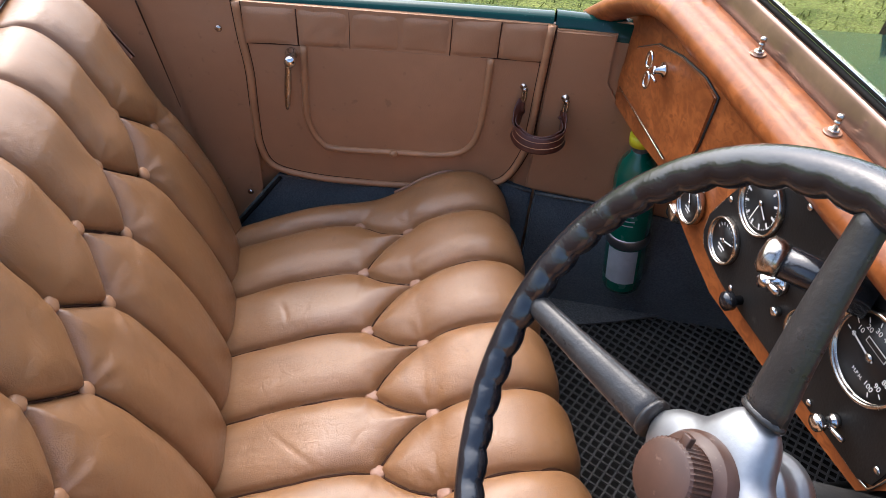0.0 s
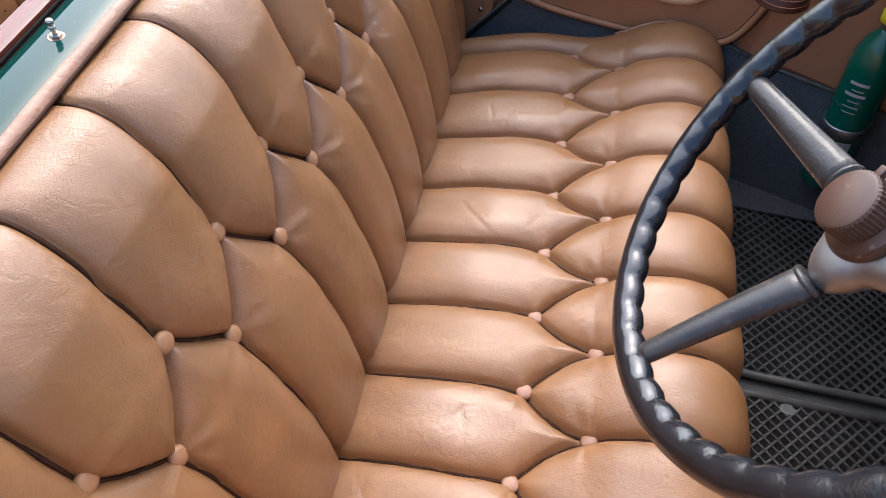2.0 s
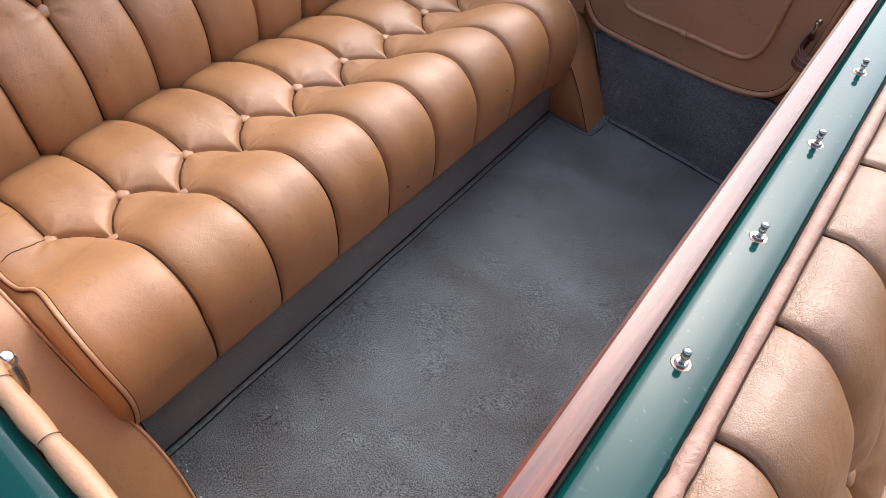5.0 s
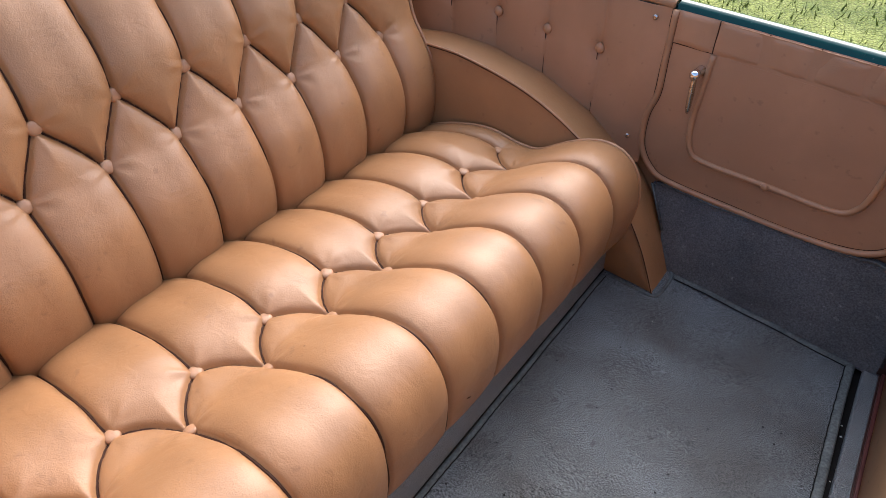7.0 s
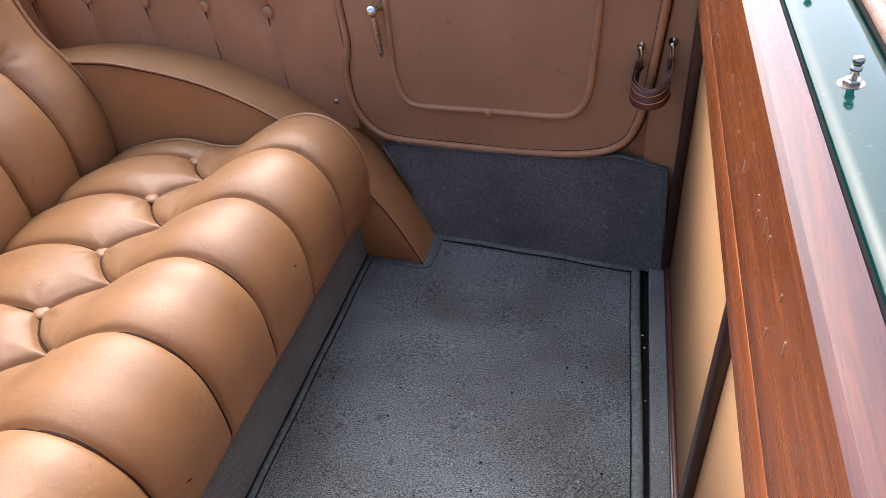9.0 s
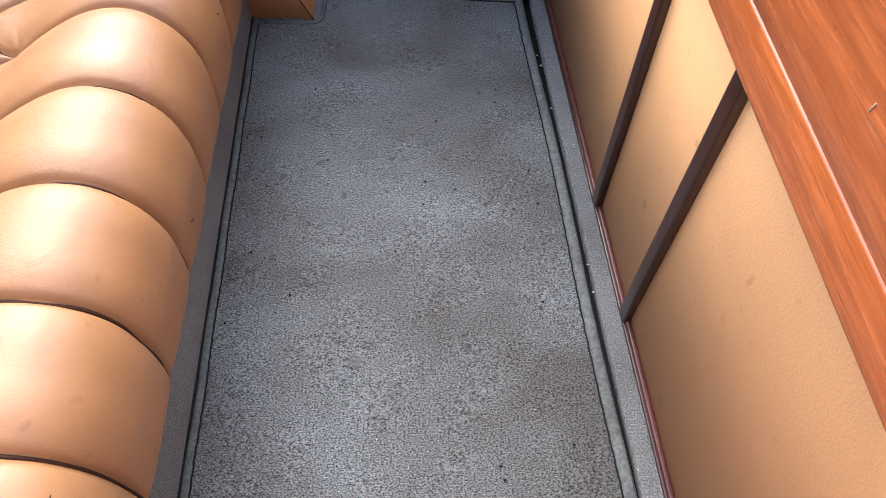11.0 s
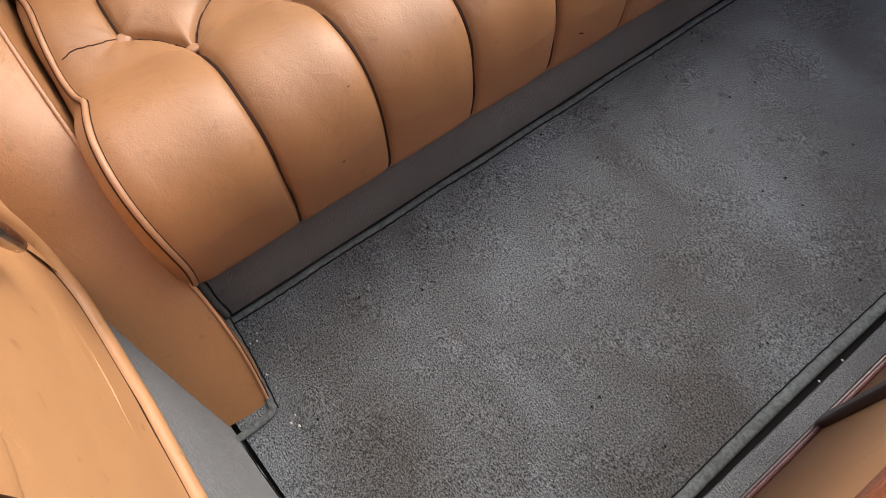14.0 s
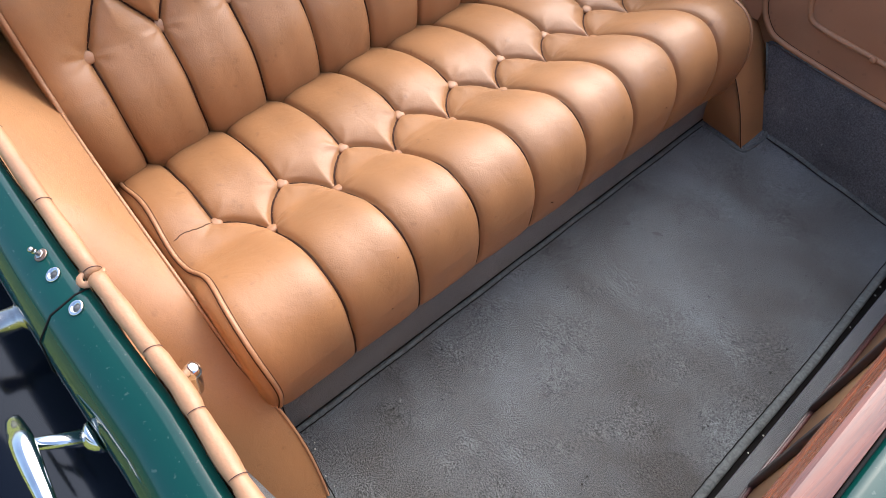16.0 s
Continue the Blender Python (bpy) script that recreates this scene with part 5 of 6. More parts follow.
# ---- partition behind the front seat ----
def partition():
    p = thing("partition", "tan-panelled partition with mahogany capping and green painted deck behind the front seat", "partition")
    sh = lambda y: -0.036 * (y - 0.30)
    low = lambda y: -0.055 * (y - 0.70)
    y0, y1 = near_y(0.45) + 0.03, far_y(0.45) - 0.014

    def slab(name, lo, hi, mat, bevel=0.003, label="", lean=low):
        bm = box(lo, hi, bevel)
        for v in bm.verts:
            v.co.x += lean(v.co.y)
        return part(name, bm, mat, p, label)
    slab("back_panel", (0.453, y0, 0.0), (0.47, y1, 0.66), LEATHER_PANEL, 0.0, "tan leathercloth panel")
    for y in (0.558, 0.768):
        slab("batten", (0.441, y - 0.0115, 0.012), (0.4535, y + 0.0115, 0.53), MAHOGANY_DARK, 0.003, "dark wooden batten")
    slab("base_moulding", (0.443, y0, 0.0), (0.4532, y1, 0.010), MAHOGANY_DARK, 0.002)
    slab("base_bead", (0.446, y0, 0.010), (0.4532, y1, 0.018), MAROON, 0.002)
    slab("side_moulding", (0.436, y1 - 0.014, 0.01), (0.4532, y1, 0.56), MAHOGANY_DARK, 0.002)
    slab("under_rail", (0.4385, y0, 0.520), (0.458, y1, 0.572), MAHOGANY, 0.003, "mahogany lower rail", sh)
    # capping: a moulded rail, tapering to a point at the near end
    n = 60
    ring = [(0.441, 0.570), (0.438, 0.576), (0.4375, 0.60), (0.436, 0.66), (0.4305, 0.702), (0.4302, 0.7072), (0.434, 0.7105), (0.448, 0.7115), (0.4555, 0.7105), (0.457, 0.700), (0.457, 0.575), (0.45, 0.570)]
    def rail(name, pts, mat, label):
        V = []
        for y in np.linspace(-0.125, y1, n):
            k = min(1, (y + 0.125) / 0.06)
            k = math.sqrt(max(0.02, k * (2 - k)))
            V.append([(0.457 + (x - 0.457) * k + sh(y), y, 0.66 + (z - 0.66) * (0.9 + 0.1 * k)) for x, z in pts])
        cap = sheet(name, np.array(V), n, len(pts), mat, p, label)
        cap.data.set_sharp_from_angle(angle=radians(32))
    rail("capping", ring[9:] + ring[:6], MAHOGANY, "polished mahogany capping rail with scratches")
    rail("capping_top", ring[5:10], MAHOGANY_TOP, "worn dark red top of the capping rail")
    # pale nicks knocked into the varnish
    rng = random.Random(17)
    for k in range(28):
        y, z = (rng.uniform(0.25, 1.1), rng.uniform(0.60, 0.70)) if k > 9 else (0.62 + rng.uniform(-0.05, 0.06), rng.uniform(0.63, 0.70))
        a = rng.uniform(-0.4, 0.4)
        bm = box((-0.0006, -0.0009, -0.005), (0.0006, 0.0009, 0.005), 0.0005)
        bm.transform(Matrix.Translation((0.4372 - 0.0012 * (z - 0.6) / 0.06 + sh(y), y, z)) @ Matrix.Rotation(a, 4, "X") @ Matrix.Scale(rng.uniform(0.4, 1.2), 4, (0, 0, 1)))
        part("nick", bm, PIPING_PALE, p)
    # painted deck
    ys = np.concatenate([np.linspace(-0.175, 0.05, 26), np.linspace(0.06, y1 - 0.1, 40), np.linspace(y1 - 0.09, y1 + 0.02, 14)])
    V = []
    for y in ys:
        a, b = 0.4585 + sh(max(y, -0.11)), 0.523 + sh(y)
        if y < 0.0:
            b += 0.10 * (-y / 0.12) ** 2
        if y < -0.115:
            a -= 0.5 * (-0.115 - y)
        if y > y1 - 0.09:
            b += 0.10 * ((y - (y1 - 0.09)) / 0.11) ** 2
        drop = 0.6 * max(0, -0.10 - y) ** 1.5 + 0.6 * max(0, y - y1 + 0.06) ** 1.5
        V.append([(a + (b - a) * t, y, 0.706 - drop - 0.0025 * (2 * t - 1) ** 2 - g) for t, g in ((0, 0.012), (0.02, 0), (0.2, 0), (0.4, 0), (0.6, 0), (0.78, 0), (0.84, 0.001), (0.88, 0.006), (0.97, 0.007), (1, 0.014))])
    sheet("deck", np.array(V), len(ys), 10, GREEN, p, "green painted deck panel")
    # black tube added to draw the dark gap between capping and deck
    part("seal", tube([Vector((0.4585 + sh(y), y, 0.7062)) for y in np.linspace(-0.10, y1 - 0.02, 30)], 0.0017, 8), MAT_DARK, p, "black line along the gap beside the capping")
    part("roll_joint", tube([Vector((0.5174 - 0.036 * (y - 0.18), y, 0.7054)) for y in np.linspace(0.02, y1 - 0.1, 30)], 0.0020, 8), MAT_DARK, p)
    for k in range(8):
        y = 0.050 + 0.1685 * k
        if y < y1 - 0.02:
            turn_button(p, Vector((0.484 + sh(y), y, 0.7045)), (0, 0, 1), 0.74, 0.3 * k)
    turn_button(p, Vector((0.510, -0.090, 0.7035)), (-0.05, -0.15, 1), 0.8)
    part("rivet", lathe([(0.003, 0), (0.0025, 0.0012), (0, 0.0016)], 10, aim((0.505, -0.031, 0.7045), (0, 0, 1))), CHROME, p)
    # loop of leather where the door's roll ends
    q = near3(0.405, 0.585, 0.03)
    part("leather_loop", tube([q + Vector((0.015 * math.cos(t), 0.010 * math.sin(t), 0.012 + 0.012 * math.sin(t))) for t in np.linspace(0, 6.28, 20, endpoint=False)], 0.007, 10, closed=True, flat=0.3), PIPING, p)


LEATHER_PANEL = material("tan_leathercloth", (0.64, 0.35, 0.150), 0.5, vary=0.10, scale=4, bump=0.0005, bump_scale=350, spots=0.35, spot_color=(0.25, 0.11, 0.04), spot_scale=40)
partition()


# ---- dashboard ----
DX = 1.445


def hoop(y):
    """Height of the scuttle's arch over the car's width."""
    u = abs(y - MID) / 0.59
    return 0.812 - 0.010 * u ** 2 - 0.115 * max(0, u - 0.55) ** 2 / 0.2


def gauge(dash, y, z, r, kind, label):
    m = aim((DX - 0.006, y, z), (-1, 0, 0)) 
    # turn so that the dial's top points up
    m = Matrix.Translation((DX - 0.006, y, z)) @ Matrix(((0, 0, -1, 0), (-1, 0, 0, 0), (0, 1, 0, 0), (0, 0, 0, 1)))
    g = part("gauge", lathe([(r * 0.90, 0.001), (r * 0.91, 0.005), (r * 0.95, 0.008), (r, 0.006), (r * 1.02, 0.002), (r * 1.02, -0.004)], 40, m), NICKEL, dash, label)
    part("dial", lathe([(r * 0.91, 0.0005), (r * 0.91, 0.0015)], 40, m), DIAL, g)
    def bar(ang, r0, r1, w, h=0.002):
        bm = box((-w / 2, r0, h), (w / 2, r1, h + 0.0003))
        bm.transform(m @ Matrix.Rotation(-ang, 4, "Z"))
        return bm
    if kind == "clock":
        for k in range(12):
            part("marking", bar(k * math.pi / 6, r * 0.60, r * 0.78, r * 0.07), WHITE_MARK, g, smooth=False)
        for k in range(60):
            if k % 5:
                part("tick", bar(k * math.pi / 30, r * 0.74, r * 0.78, r * 0.02), WHITE_MARK, g, smooth=False)
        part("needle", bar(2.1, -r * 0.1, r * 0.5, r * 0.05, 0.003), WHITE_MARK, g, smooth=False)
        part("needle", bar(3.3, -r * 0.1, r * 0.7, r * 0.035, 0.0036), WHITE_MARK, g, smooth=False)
    elif kind == "speed":
        for k in range(11):
            a = -1.5 + 4.0 * k / 10
            part("tick", bar(a, r * 0.70, r * 0.80, r * 0.025), WHITE_MARK, g, smooth=False)
            mm = m @ Matrix.Rotation(-a, 4, "Z") @ Matrix.Translation((0, r * 0.58, 0.002)) @ Matrix.Rotation(a, 4, "Z")
            letters(str(10 * k), r * 0.17, mm, WHITE_MARK, g)
        letters("M.P.H.", r * 0.12, m @ Matrix.Translation((0, -r * 0.5, 0.002)), WHITE_MARK, g)
        part("counter_window", bar(0, r * 0.18, r * 0.32, r * 0.6, 0.0016), WHITE_MARK, g, smooth=False)
        part("counter_window", bar(0, r * 0.20, r * 0.30, r * 0.56, 0.002), DIAL, g, smooth=False)
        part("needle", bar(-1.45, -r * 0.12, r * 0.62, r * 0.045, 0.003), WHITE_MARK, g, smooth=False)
    else:
        for k in range(9):
            a = -1.2 + 2.4 * k / 8
            part("tick", bar(a, r * 0.62, r * 0.76, r * 0.035), WHITE_MARK, g, smooth=False)
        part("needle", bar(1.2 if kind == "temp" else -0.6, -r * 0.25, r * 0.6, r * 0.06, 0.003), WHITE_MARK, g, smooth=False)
        part("marking", bar(math.pi, r * 0.28, r * 0.36, r * 0.5), WHITE_MARK, g, smooth=False)
        part("marking", bar(math.pi, r * 0.44, r * 0.5, r * 0.35), WHITE_MARK, g, smooth=False)
    part("boss", lathe([(r * 0.09, 0.002), (r * 0.09, 0.004), (0, 0.005)], 14, m), NICKEL, g)
    return g


def dashboard():
    d = thing("dashboard", "polished burr-walnut dashboard with a black instrument panel", "dashboard")
    y0 = 0.03
    # board with its cut-away lower edge
    outline = [(1.188, 0.535), (1.03, 0.540), (0.93, 0.553), (0.80, 0.528), (0.757, 0.520), (0.70, 0.512), (0.48, 0.545), (0.395, 0.562), (0.384, 0.585), (0.370, 0.612), (0.30, 0.655), (0.1, 0.715), (y0, 0.725)]
    top = [(y, hoop(y) - 0.02) for y in np.linspace(y0, 1.17, 30)]
    part("board", prism(outline + top, lambda a, b, k: Vector((DX + 0.018 - k, a, b)), 0.018), WALNUT, d, smooth=False)
    # heavy rolled upper rail following the hoop
    n = 70
    prof = [(DX + 0.006, -0.03), (DX - 0.005, -0.040), (DX - 0.026, -0.043), (DX - 0.044, -0.037), (DX - 0.052, -0.023), (DX - 0.048, -0.010), (DX - 0.038, -0.002), (DX - 0.028, 0.000), (DX - 0.0275, 0.003), (DX - 0.004, 0.005), (DX + 0.004, 0.005), (DX + 0.006, 0.0)]
    V = []
    for y in np.linspace(y0 - 0.03, 1.225, n):
        z = hoop(y) - 0.004
        V.append([(x - (0.03 * max(0, (y - 1.05) / 0.17) ** 2), y, z + dz) for x, dz in prof])
    sheet("top_rail", np.array(V), n, len(prof), WALNUT, d, "thick rounded walnut top rail")
    # glovebox lid
    lid = [(1.128, 0.576), (1.02, 0.580), (0.905, 0.583), (0.853, 0.587), (0.847, 0.655), (0.846, 0.724), (0.888, 0.728), (0.96, 0.719), (1.034, 0.699), (1.098, 0.660), (1.128, 0.615)]
    g = part("glovebox_lid", prism(lid, lambda a, b, k: Vector((DX - 0.0005 - k, a, b)), 0.006, 0.002), WALNUT, d, "walnut glovebox lid", angle=30)
    part("lid_gap", tube([Vector((DX - 0.001, a, b)) for a, b in lid], 0.0022, 6, closed=True), DIAL, g)
    part("hinge", box((DX - 0.0078, 0.91, 0.5775), (DX - 0.004, 1.115, 0.5795), 0.0005), NICKEL, g)
    kp = Vector((DX - 0.006, 0.990, 0.682))
    part("lock", lathe([(0.011, 0), (0.011, 0.004), (0.006, 0.006), (0.006, 0.016), (0.004, 0.018)], 18, aim(kp, (-1, 0, 0))), CHROME, g)
    for s_, dz in ((1, 0.014), (-1, -0.014)):
        part("key_bow", tube([kp + Vector((-0.026, 0.004 * s_ + 0.0085 * math.sin(t), dz + 0.012 * math.cos(t))) for t in np.linspace(0, 6.28, 18, endpoint=False)], 0.0024, 8, closed=True), CHROME, g)
    part("key_shank", tube([kp + Vector((-0.018, 0, 0)), kp + Vector((-0.026, -0.018, 0.0)), kp + Vector((-0.028, -0.034, 0.001))], 0.0026, 8), CHROME, g)
    # black instrument panel
    pan = [(0.742, 0.648), (0.762, 0.60), (0.760, 0.572), (0.745, 0.555), (0.690, 0.548), (0.630, 0.553), (0.482, 0.570), (0.400, 0.578), (0.385, 0.592), (0.382, 0.66), (0.395, 0.735), (0.46, 0.750), (0.58, 0.744), (0.67, 0.737), (0.715, 0.706)]
    part("instrument_panel", prism(pan, lambda a, b, k: Vector((DX - 0.0003 - k, a, b)), 0.005, 0.0015), BLACK_PANEL, d, "black enamelled instrument panel", angle=30)
    part("panel_bead", tube([Vector((DX - 0.002, a, b)) for a, b in smooth_path_2d(pan)], 0.0018, 6, closed=True), NICKEL, d)
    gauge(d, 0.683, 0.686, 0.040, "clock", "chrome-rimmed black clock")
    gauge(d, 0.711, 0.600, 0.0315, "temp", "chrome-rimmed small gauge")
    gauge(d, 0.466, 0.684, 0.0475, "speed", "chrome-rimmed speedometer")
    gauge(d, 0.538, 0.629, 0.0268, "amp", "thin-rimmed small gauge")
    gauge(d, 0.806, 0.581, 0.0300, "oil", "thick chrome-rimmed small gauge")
    for y, z in ((0.486, 0.577), (0.531, 0.728), (0.407, 0.652), (0.664, 0.562), (0.735, 0.648), (0.578, 0.662), (0.562, 0.634), (0.70, 0.722), (0.392, 0.61), (0.62, 0.735)):
        part("panel_screw", lathe([(0.0045, 0), (0.0042, 0.0018), (0.002, 0.0028), (0, 0.003)], 10, aim((DX - 0.0055, y, z), (-1, 0, 0))), CHROME, d)
    # switches
    def knob(y, z, prof, mat, name):
        return part(name, lathe(prof, 20, aim((DX - 0.005, y, z), (-1, 0, 0))), mat, d)
    k = knob(0.452, 0.598, [(0.008, 0), (0.008, 0.006), (0.005, 0.008), (0.005, 0.016), (0.0095, 0.018), (0.0095, 0.024), (0.004, 0.028), (0, 0.028)], CHROME, "pull_switch")
    part("switch_lever", tube([Vector((DX - 0.018, 0.452, 0.598)), Vector((DX - 0.020, 0.425, 0.608))], 0.003, 8), CHROME, k)
    k = knob(0.605, 0.640, [(0.018, 0), (0.018, 0.006), (0.014, 0.012), (0.008, 0.016), (0.008, 0.024), (0, 0.026)], CHROME, "ignition_switch")
    part("switch_lever", tube([Vector((DX - 0.024, 0.605, 0.640)), Vector((DX - 0.030, 0.575, 0.655))], 0.0045, 8), CHROME, k)
    part("map_lamp", tube([Vector((DX - 0.006, 0.500, 0.722)), Vector((DX - 0.040, 0.535, 0.722)), Vector((DX - 0.070, 0.564, 0.722))], 0.0175, 20), RIM_BLACK, d, "black cylindrical panel lamp")
    part("lamp_cap", lathe([(0.0185, -0.008), (0.020, 0), (0.020, 0.008), (0.014, 0.013), (0, 0.015)], 24, aim((DX - 0.070, 0.564, 0.722), (-0.72, 0.69, 0.0))), NICKEL, d, "dull nickel lamp cap")
    knob(0.640, 0.566, [(0.006, 0), (0.006, 0.010), (0.012, 0.013), (0.012, 0.022), (0.006, 0.026), (0, 0.027)], RIM_BLACK, "choke_knob")
    knob(0.583, 0.612, [(0.006, 0), (0.006, 0.008), (0.004, 0.010), (0, 0.010)], CHROME, "toggle")
    part("bracket", box((DX - 0.012, 0.825, 0.527), (DX + 0.01, 0.848, 0.546), 0.003), CHROME, d)
    # studs on top of the rail
    for y in (0.485, 0.641, 0.797, 0.953):
        turn_button(d, Vector((DX - 0.009, y, hoop(y) + 0.001)), (-0.05, 0, 1), 0.8, y * 7)
    part("bulkhead", box((1.98, 0.0, 0.0), (2.0, 1.22, 0.7)), BLACK_PANEL, d, smooth=False)


def smooth_path_2d(pts):
    return [(p.x, p.y) for p in smooth_path([(a, b, 0) for a, b in pts], 4, closed=True)]


dashboard()


# ---- windscreen and bonnet ----
def windscreen():
    w = thing("windscreen", "upright glass windscreen in a polished metal frame on the scuttle", "windscreen")
    x0 = DX + 0.0075
    ys = np.linspace(0.02, 1.16, 40)
    V = np.array([[(x0 + a, y, hoop(y) + b) for a, b in ((0, -0.02), (0, 0.030), (0.002, 0.033), (0.010, 0.034), (0.012, 0.03), (0.012, -0.02))] for y in ys])
    sheet("frame", V, 40, 6, FRAME, w, "brown metal lower frame")
    for dx, dz in ((0.007, 0.0365), (0.009, 0.0425)):
        part("seal", tube([Vector((x0 + dx, y, hoop(y) + dz)) for y in ys], 0.0030, 8), MAT_DARK, w)
    V = np.array([[(x0 + 0.004 + a - 0.03 * k, y, hoop(y) + 0.046 + 0.28 * k) for a, k in ((0, 0), (0.005, 0), (0.005, 1), (0, 1), (0, 0))] for y in ys])
    g = sheet("glass_pane", V, 40, 5, GLASS, w)
    g.data.set_sharp_from_angle(angle=radians(30))
    g.visible_shadow = False
    b = thing("bonnet", "glossy green scuttle and bonnet ahead of the windscreen", "bonnet")
    ts = np.linspace(-1, 1, 51)
    xs = np.linspace(x0 + 0.020, 3.2, 40)

    def half_width(x):
        return max(0.30, 0.60 - 0.34 * max(0, x - 1.60))

    def crown(x, y):
        flat = 0.822 - 0.31 * math.sqrt(max(0, abs(y - MID) - 0.06) ** 2 + 0.0004) - 0.02 * (x - x0)
        return min(flat, hoop(y) + 0.010 + 0.3 * (x - x0))
    V = np.array([[(x, MID + t * half_width(x), crown(x, MID + t * half_width(x))) for t in ts] for x in xs])
    sheet("panel", V, 40, 51, GREEN, b)
    for s_ in (1, -1):
        V = np.array([[(x, MID + s_ * half_width(x), z) for z in np.linspace(crown(x, MID + half_width(x)), -0.1, 4)] for x in xs])
        sheet("side", V, 40, 4, GREEN, b)


windscreen()


# ---- steering wheel ----
def steering_wheel():
    s = thing("steering_wheel", "large black four-spoke steering wheel with an alloy hub", "steering wheel")
    el = radians(28.7)
    c = Vector((1.177, 0.3585, 0.7195))
    n = Vector((-math.cos(el), 0, math.sin(el)))
    e1, e2 = Vector((0, 1, 0)), Vector((math.sin(el), 0, math.cos(el)))
    R = 0.2365
    steps = 264
    path = [c + (e1 * math.cos(t) + e2 * math.sin(t)) * R for t in [2 * math.pi * k / steps for k in range(steps)]]
    bm = bmesh.new()
    seg = 16
    rings = []
    for i, p in enumerate(path):
        o = (p - c).normalized()
        ring = []
        for k in range(seg):
            q = 2 * math.pi * k / seg
            # finger grips scalloped into the inner and rear faces
            inner = max(0, -math.cos(q)) * 0.9 + max(0, -math.sin(q)) * 0.35
            g = 1 - 0.24 * inner * (0.5 + 0.5 * math.cos(i / steps * 2 * math.pi * 44)) ** 3
            ring.append(bm.verts.new(p + (o * math.cos(q) * 0.0168 + n * math.sin(q) * 0.0150) * g))
        rings.append(ring)
    for i in range(steps):
        A, B = rings[i], rings[(i + 1) % steps]
        for k in range(seg):
            bm.faces.new((A[k], A[(k + 1) % seg], B[(k + 1) % seg], B[k]))
    part("rim", bm, RIM_BLACK, s, "black rim with finger grips")
    hub = c - n * 0.050
    for a in (74, -17, 164, 254):
        d = e1 * math.cos(radians(a)) + e2 * math.sin(radians(a))
        a0, a1 = hub + d * 0.0735, c - n * 0.002 + d * (R - 0.006)
        pts = [a0.lerp(a1, t) + n * 0.002 * math.sin(math.pi * t) for t in np.linspace(0, 1, 14)]
        sp = part("spoke", tube(pts, 0.0175, 14, radius=lambda i, m: 1.06 - 0.42 * (i / m) ** 0.9, flat=0.72, up=n), SPOKE, s, "worn grey spoke cover")
        part("collar", tube([hub + d * 0.0695, hub + d * 0.072, hub + d * 0.0752], 0.0196, 16, flat=0.75, up=n, radius=lambda i, m: (0.97, 1.0, 0.94)[i]), SPOKE, sp)
    # four-armed alloy hub
    bm = bmesh.new()
    seg, rows = 72, []
    for rr, hh in ((0.0, 0.012), (0.5, 0.012), (0.72, 0.011), (0.88, 0.007), (0.97, 0.000), (1.0, -0.007), (0.93, -0.016), (0.6, -0.024), (0.0, -0.026)):
        row = []
        for k in range(seg):
            t = 2 * math.pi * k / seg
            rad = 0.0625 + 0.0105 * math.cos(4 * (t - radians(74)))
            row.append(bm.verts.new(hub + (e1 * math.cos(t) + e2 * math.sin(t)) * max(0.0004, rad * rr) + n * hh))
        rows.append(row)
    for A, B in zip(rows, rows[1:]):
        for k in range(seg):
            bm.faces.new((A[k], A[(k + 1) % seg], B[(k + 1) % seg], B[k]))
    bmesh.ops.remove_doubles(bm, verts=bm.verts[:], dist=0.0012)
    part("hub", bm, ALLOY, s, "bright brushed alloy hub")
    m = aim(hub + n * 0.010, n, 0.4)
    base = part("control_base", lathe([(0.0385, 0), (0.0385, 0.006), (0.036, 0.011), (0.030, 0.014), (0.0285, 0.016)], 40, m), BAKELITE, s, "brown bakelite control base", angle=30)
    part("control_knob", lathe([(0.0275, 0.016), (0.0275, 0.036), (0.0262, 0.038), (0.024, 0.039), (0, 0.0395)], 132, m, ripple=lambda a, i: 1 + (0.035 * (math.cos(a * 44) > 0) if i < 2 else 0)), BAKELITE, s, "knurled brown bakelite knob", angle=25)
    part("pointer", box((-0.004, 0.026, 0.030), (0.004, 0.036, 0.036), 0.001), BAKELITE, base).data.transform(m)
    # boss and column
    mb = aim(hub - n * 0.02, -n)
    part("boss", lathe([(0.036, 0), (0.036, 0.018), (0.039, 0.020), (0.039, 0.028), (0.036, 0.030), (0.036, 0.046), (0.040, 0.050), (0.040, 0.060), (0.030, 0.068), (0.022, 0.07)], 36, mb), ALLOY, s, "grey alloy boss")
    part("column", tube([hub - n * 0.06, hub - n * 0.9], 0.022, 24), BLACK_PANEL, s, "black steering column")
    part("column_clamp", lathe([(0.027, 0), (0.031, 0.004), (0.031, 0.03), (0.027, 0.034)], 24, aim(hub - n * 0.26, -n)), BLACK_PANEL, s)


steering_wheel()


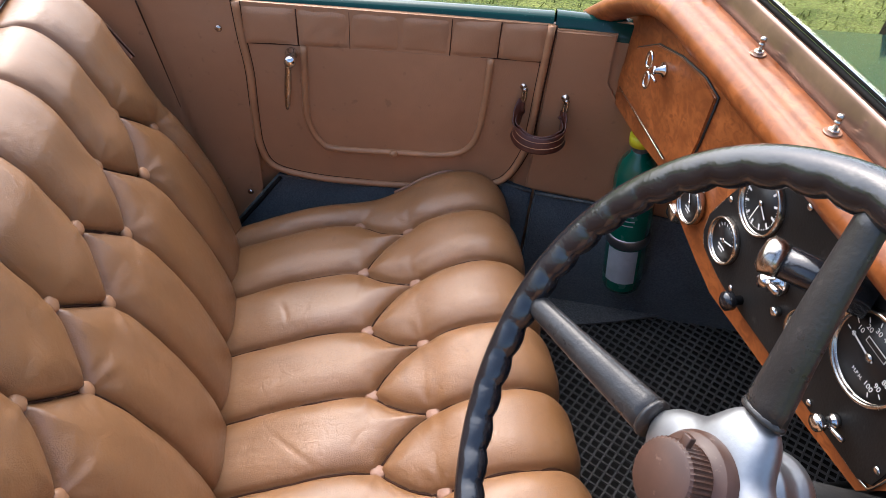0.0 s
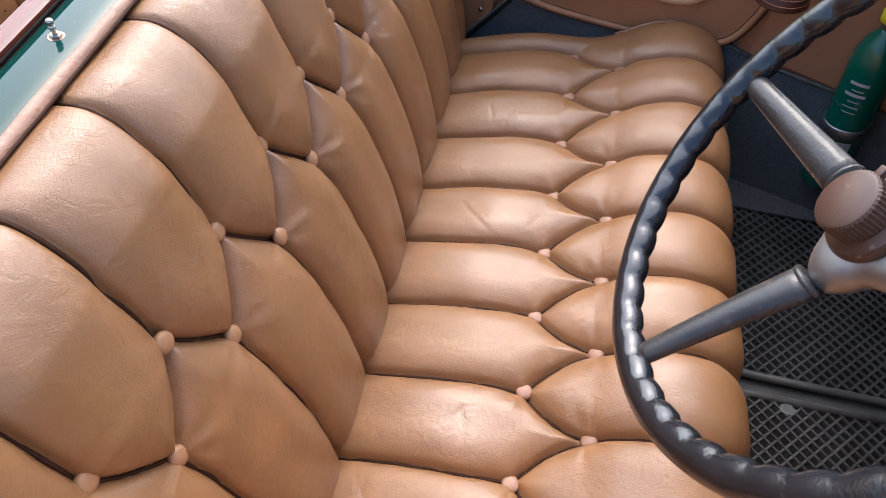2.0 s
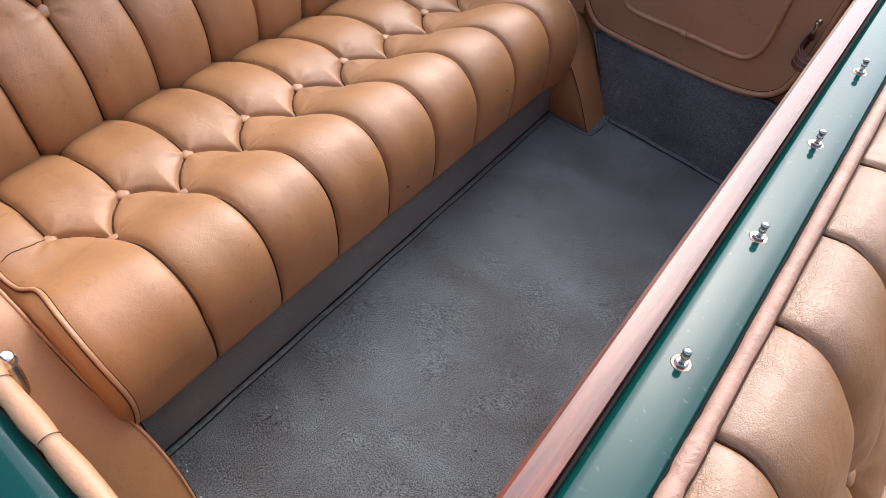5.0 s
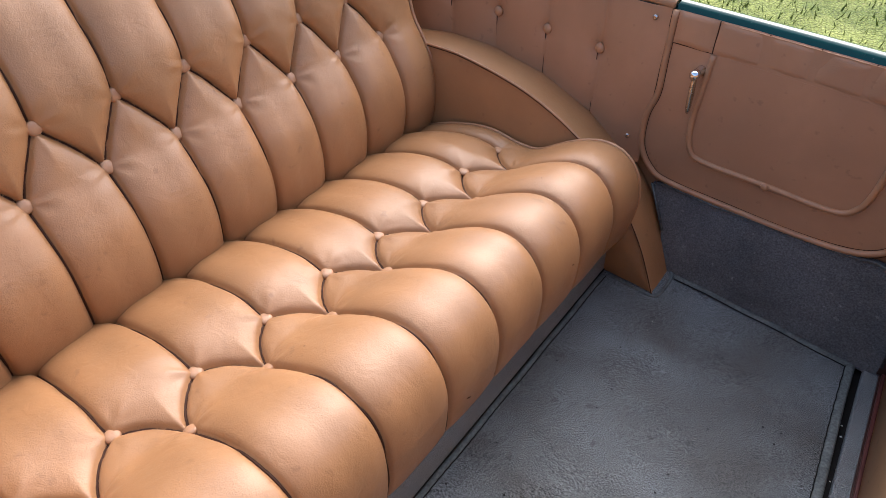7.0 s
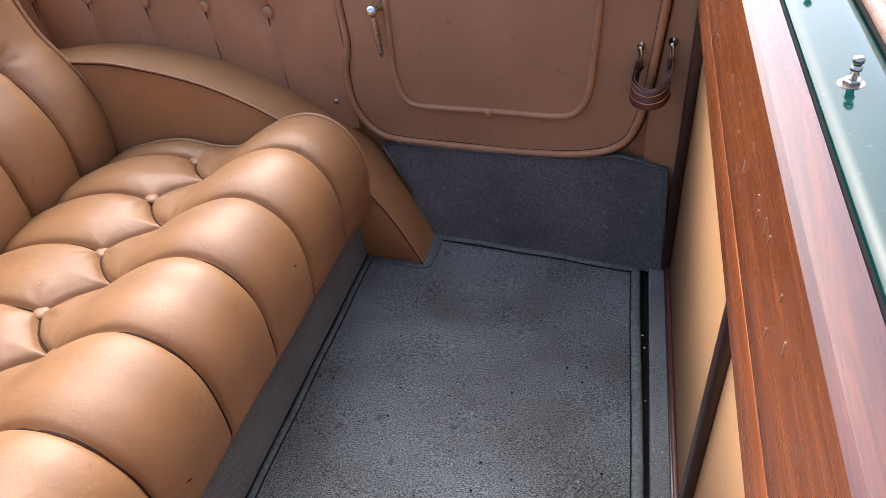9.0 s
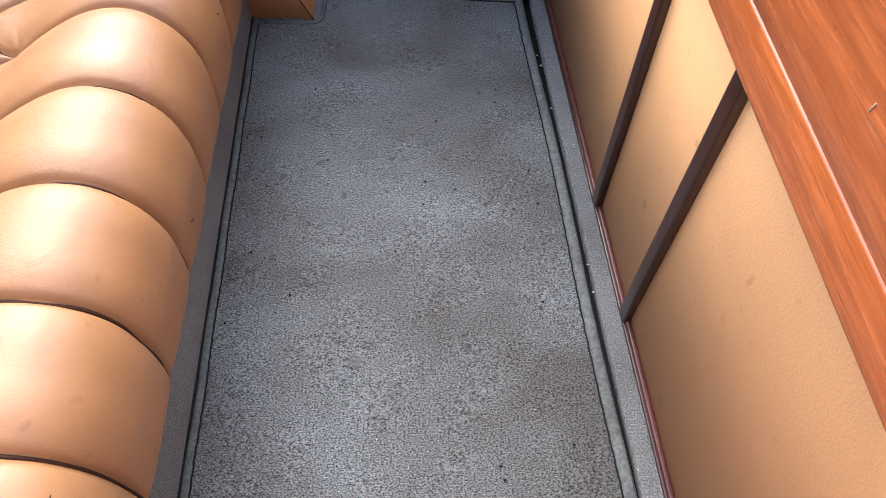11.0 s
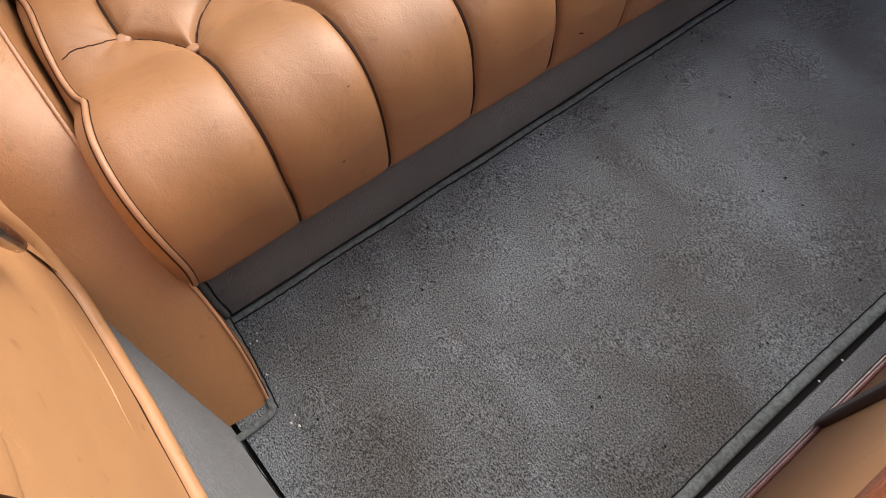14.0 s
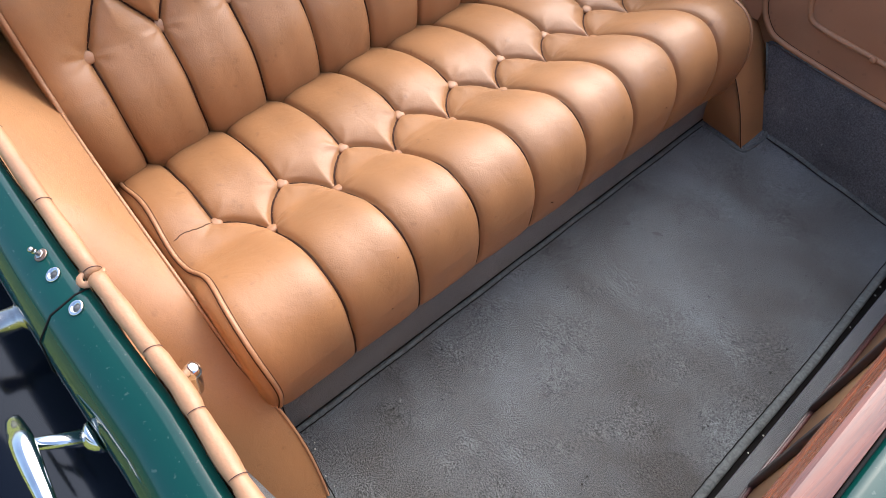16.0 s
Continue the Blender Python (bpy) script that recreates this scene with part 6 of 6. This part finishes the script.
# ---- fire extinguisher ----
def extinguisher():
    e = thing("fire_extinguisher", "green fire extinguisher strapped upright under the dashboard", "fire extinguisher")
    bottom, top = Vector((1.553, 1.080, 0.112)), Vector((1.496, 1.092, 0.50))
    ax = (top - bottom).normalized()
    L = (top - bottom).length
    m = aim(bottom, ax)
    r = 0.042
    part("cylinder", lathe([(0.0, 0), (r * 0.8, 0.0), (r * 0.95, 0.006), (r, 0.018), (r, L * 0.72), (r * 0.93, L * 0.79), (r * 0.72, L * 0.85), (r * 0.42, L * 0.89), (r * 0.36, L * 0.92)], 32, m), GREEN_TANK, e)
    v = part("valve", lathe([(r * 0.38, L * 0.90), (r * 0.42, L * 0.915), (r * 0.42, L * 0.95), (r * 0.5, L * 0.955), (r * 0.5, L * 0.98), (0.004, L * 1.0)], 18, m), BLACK_RUBBER, e)
    part("seal_ring", lathe([(r * 0.44, L * 0.935), (r * 0.54, L * 0.94), (r * 0.54, L * 0.985), (r * 0.44, L * 0.99)], 18, m), YELLOW, v, "yellow plastic seal")
    part("cap", lathe([(0.0105, L * 0.955), (0.0125, L * 0.96), (0.0125, L * 1.045), (0.009, L * 1.055), (0, L * 1.06)], 16, m), YELLOW, v, "yellow plastic cap")
    part("tag", box((-0.012, -0.003, L * 0.955), (0.012, 0.018, L * 1.03), 0.002), YELLOW, v, "yellow plastic tag").data.transform(m)
    part("clamp_band", lathe([(r + 0.0008, L * 0.345), (r + 0.0025, L * 0.35), (r + 0.0025, L * 0.405), (r + 0.0008, L * 0.41)], 32, m), ALLOY, e, "bright metal clamp band")
    # label: a curved patch facing the cabin, with grey lines for the print
    def patch(a0, a1, h0, h1, off, mat, name):
        V = np.array([[m @ Vector(((r + off) * math.cos(a), (r + off) * math.sin(a), h)) for h in (h0, h1)] for a in np.linspace(a0, a1, 12)])
        sheet(name, V, 12, 2, mat, e)
    away = m.inverted().to_3x3() @ Vector((-0.55, -0.85, 0.1))
    mid = math.atan2(away.y, away.x)
    patch(mid - 0.75, mid + 0.75, L * 0.10, L * 0.34, 0.0012, LABEL_GREY, "paper_label")
    for k in range(6):
        wd = (0.5, 0.32, 0.55, 0.3, 0.42, 0.36)[k]
        h = L * (0.66 - 0.03 * k)
        patch(mid - wd + 0.1, mid + 0.1 + wd * 0.6, h, h + L * (0.016 if k in (0, 2) else 0.006), 0.0006, LABEL_GREY, "print_line")
    br = part("bracket", box((-0.05, r, L * 0.30), (0.05, r + 0.012, L * 0.45), 0.003), BLACK_PANEL, e)
    br.data.transform(m @ Matrix.Rotation(mid + math.pi / 2, 4, "Z"))


extinguisher()


# ---- running gear seen past the near side ----
def mudguard():
    g = thing("mudguard", "glossy black rear mudguard and running board on the near side", "mudguard")
    n, k = 40, 14
    def strip(name, x0, x1, base, wide, mat):
        V = []
        for x in np.linspace(x0, x1, n):
            z = base(x)
            V.append([(x, near_y(x) - 0.078 - wide * t, z + 0.06 * math.sin(math.pi * t) - 0.10 * t ** 3) for t in np.linspace(0, 1, k)])
        return sheet(name, np.array(V), n, k, mat, g)
    strip("wing", -1.6, 0.0, lambda x: -0.10 + 0.46 * max(0, min(1, (0.0 - x) / 0.8)) ** 1.1, 0.50, BLACK_PAINT)
    part("running_board", box((0.0, near_y(0) - 0.62, -0.16), (1.3, near_y(0) - 0.075, -0.12), 0.008), BLACK_PAINT, g)
    part("valance", box((-0.6, near_y(0) - 0.085, -0.30), (1.3, near_y(0) - 0.070, -0.10), 0.004), BLACK_PAINT, g)


mudguard()
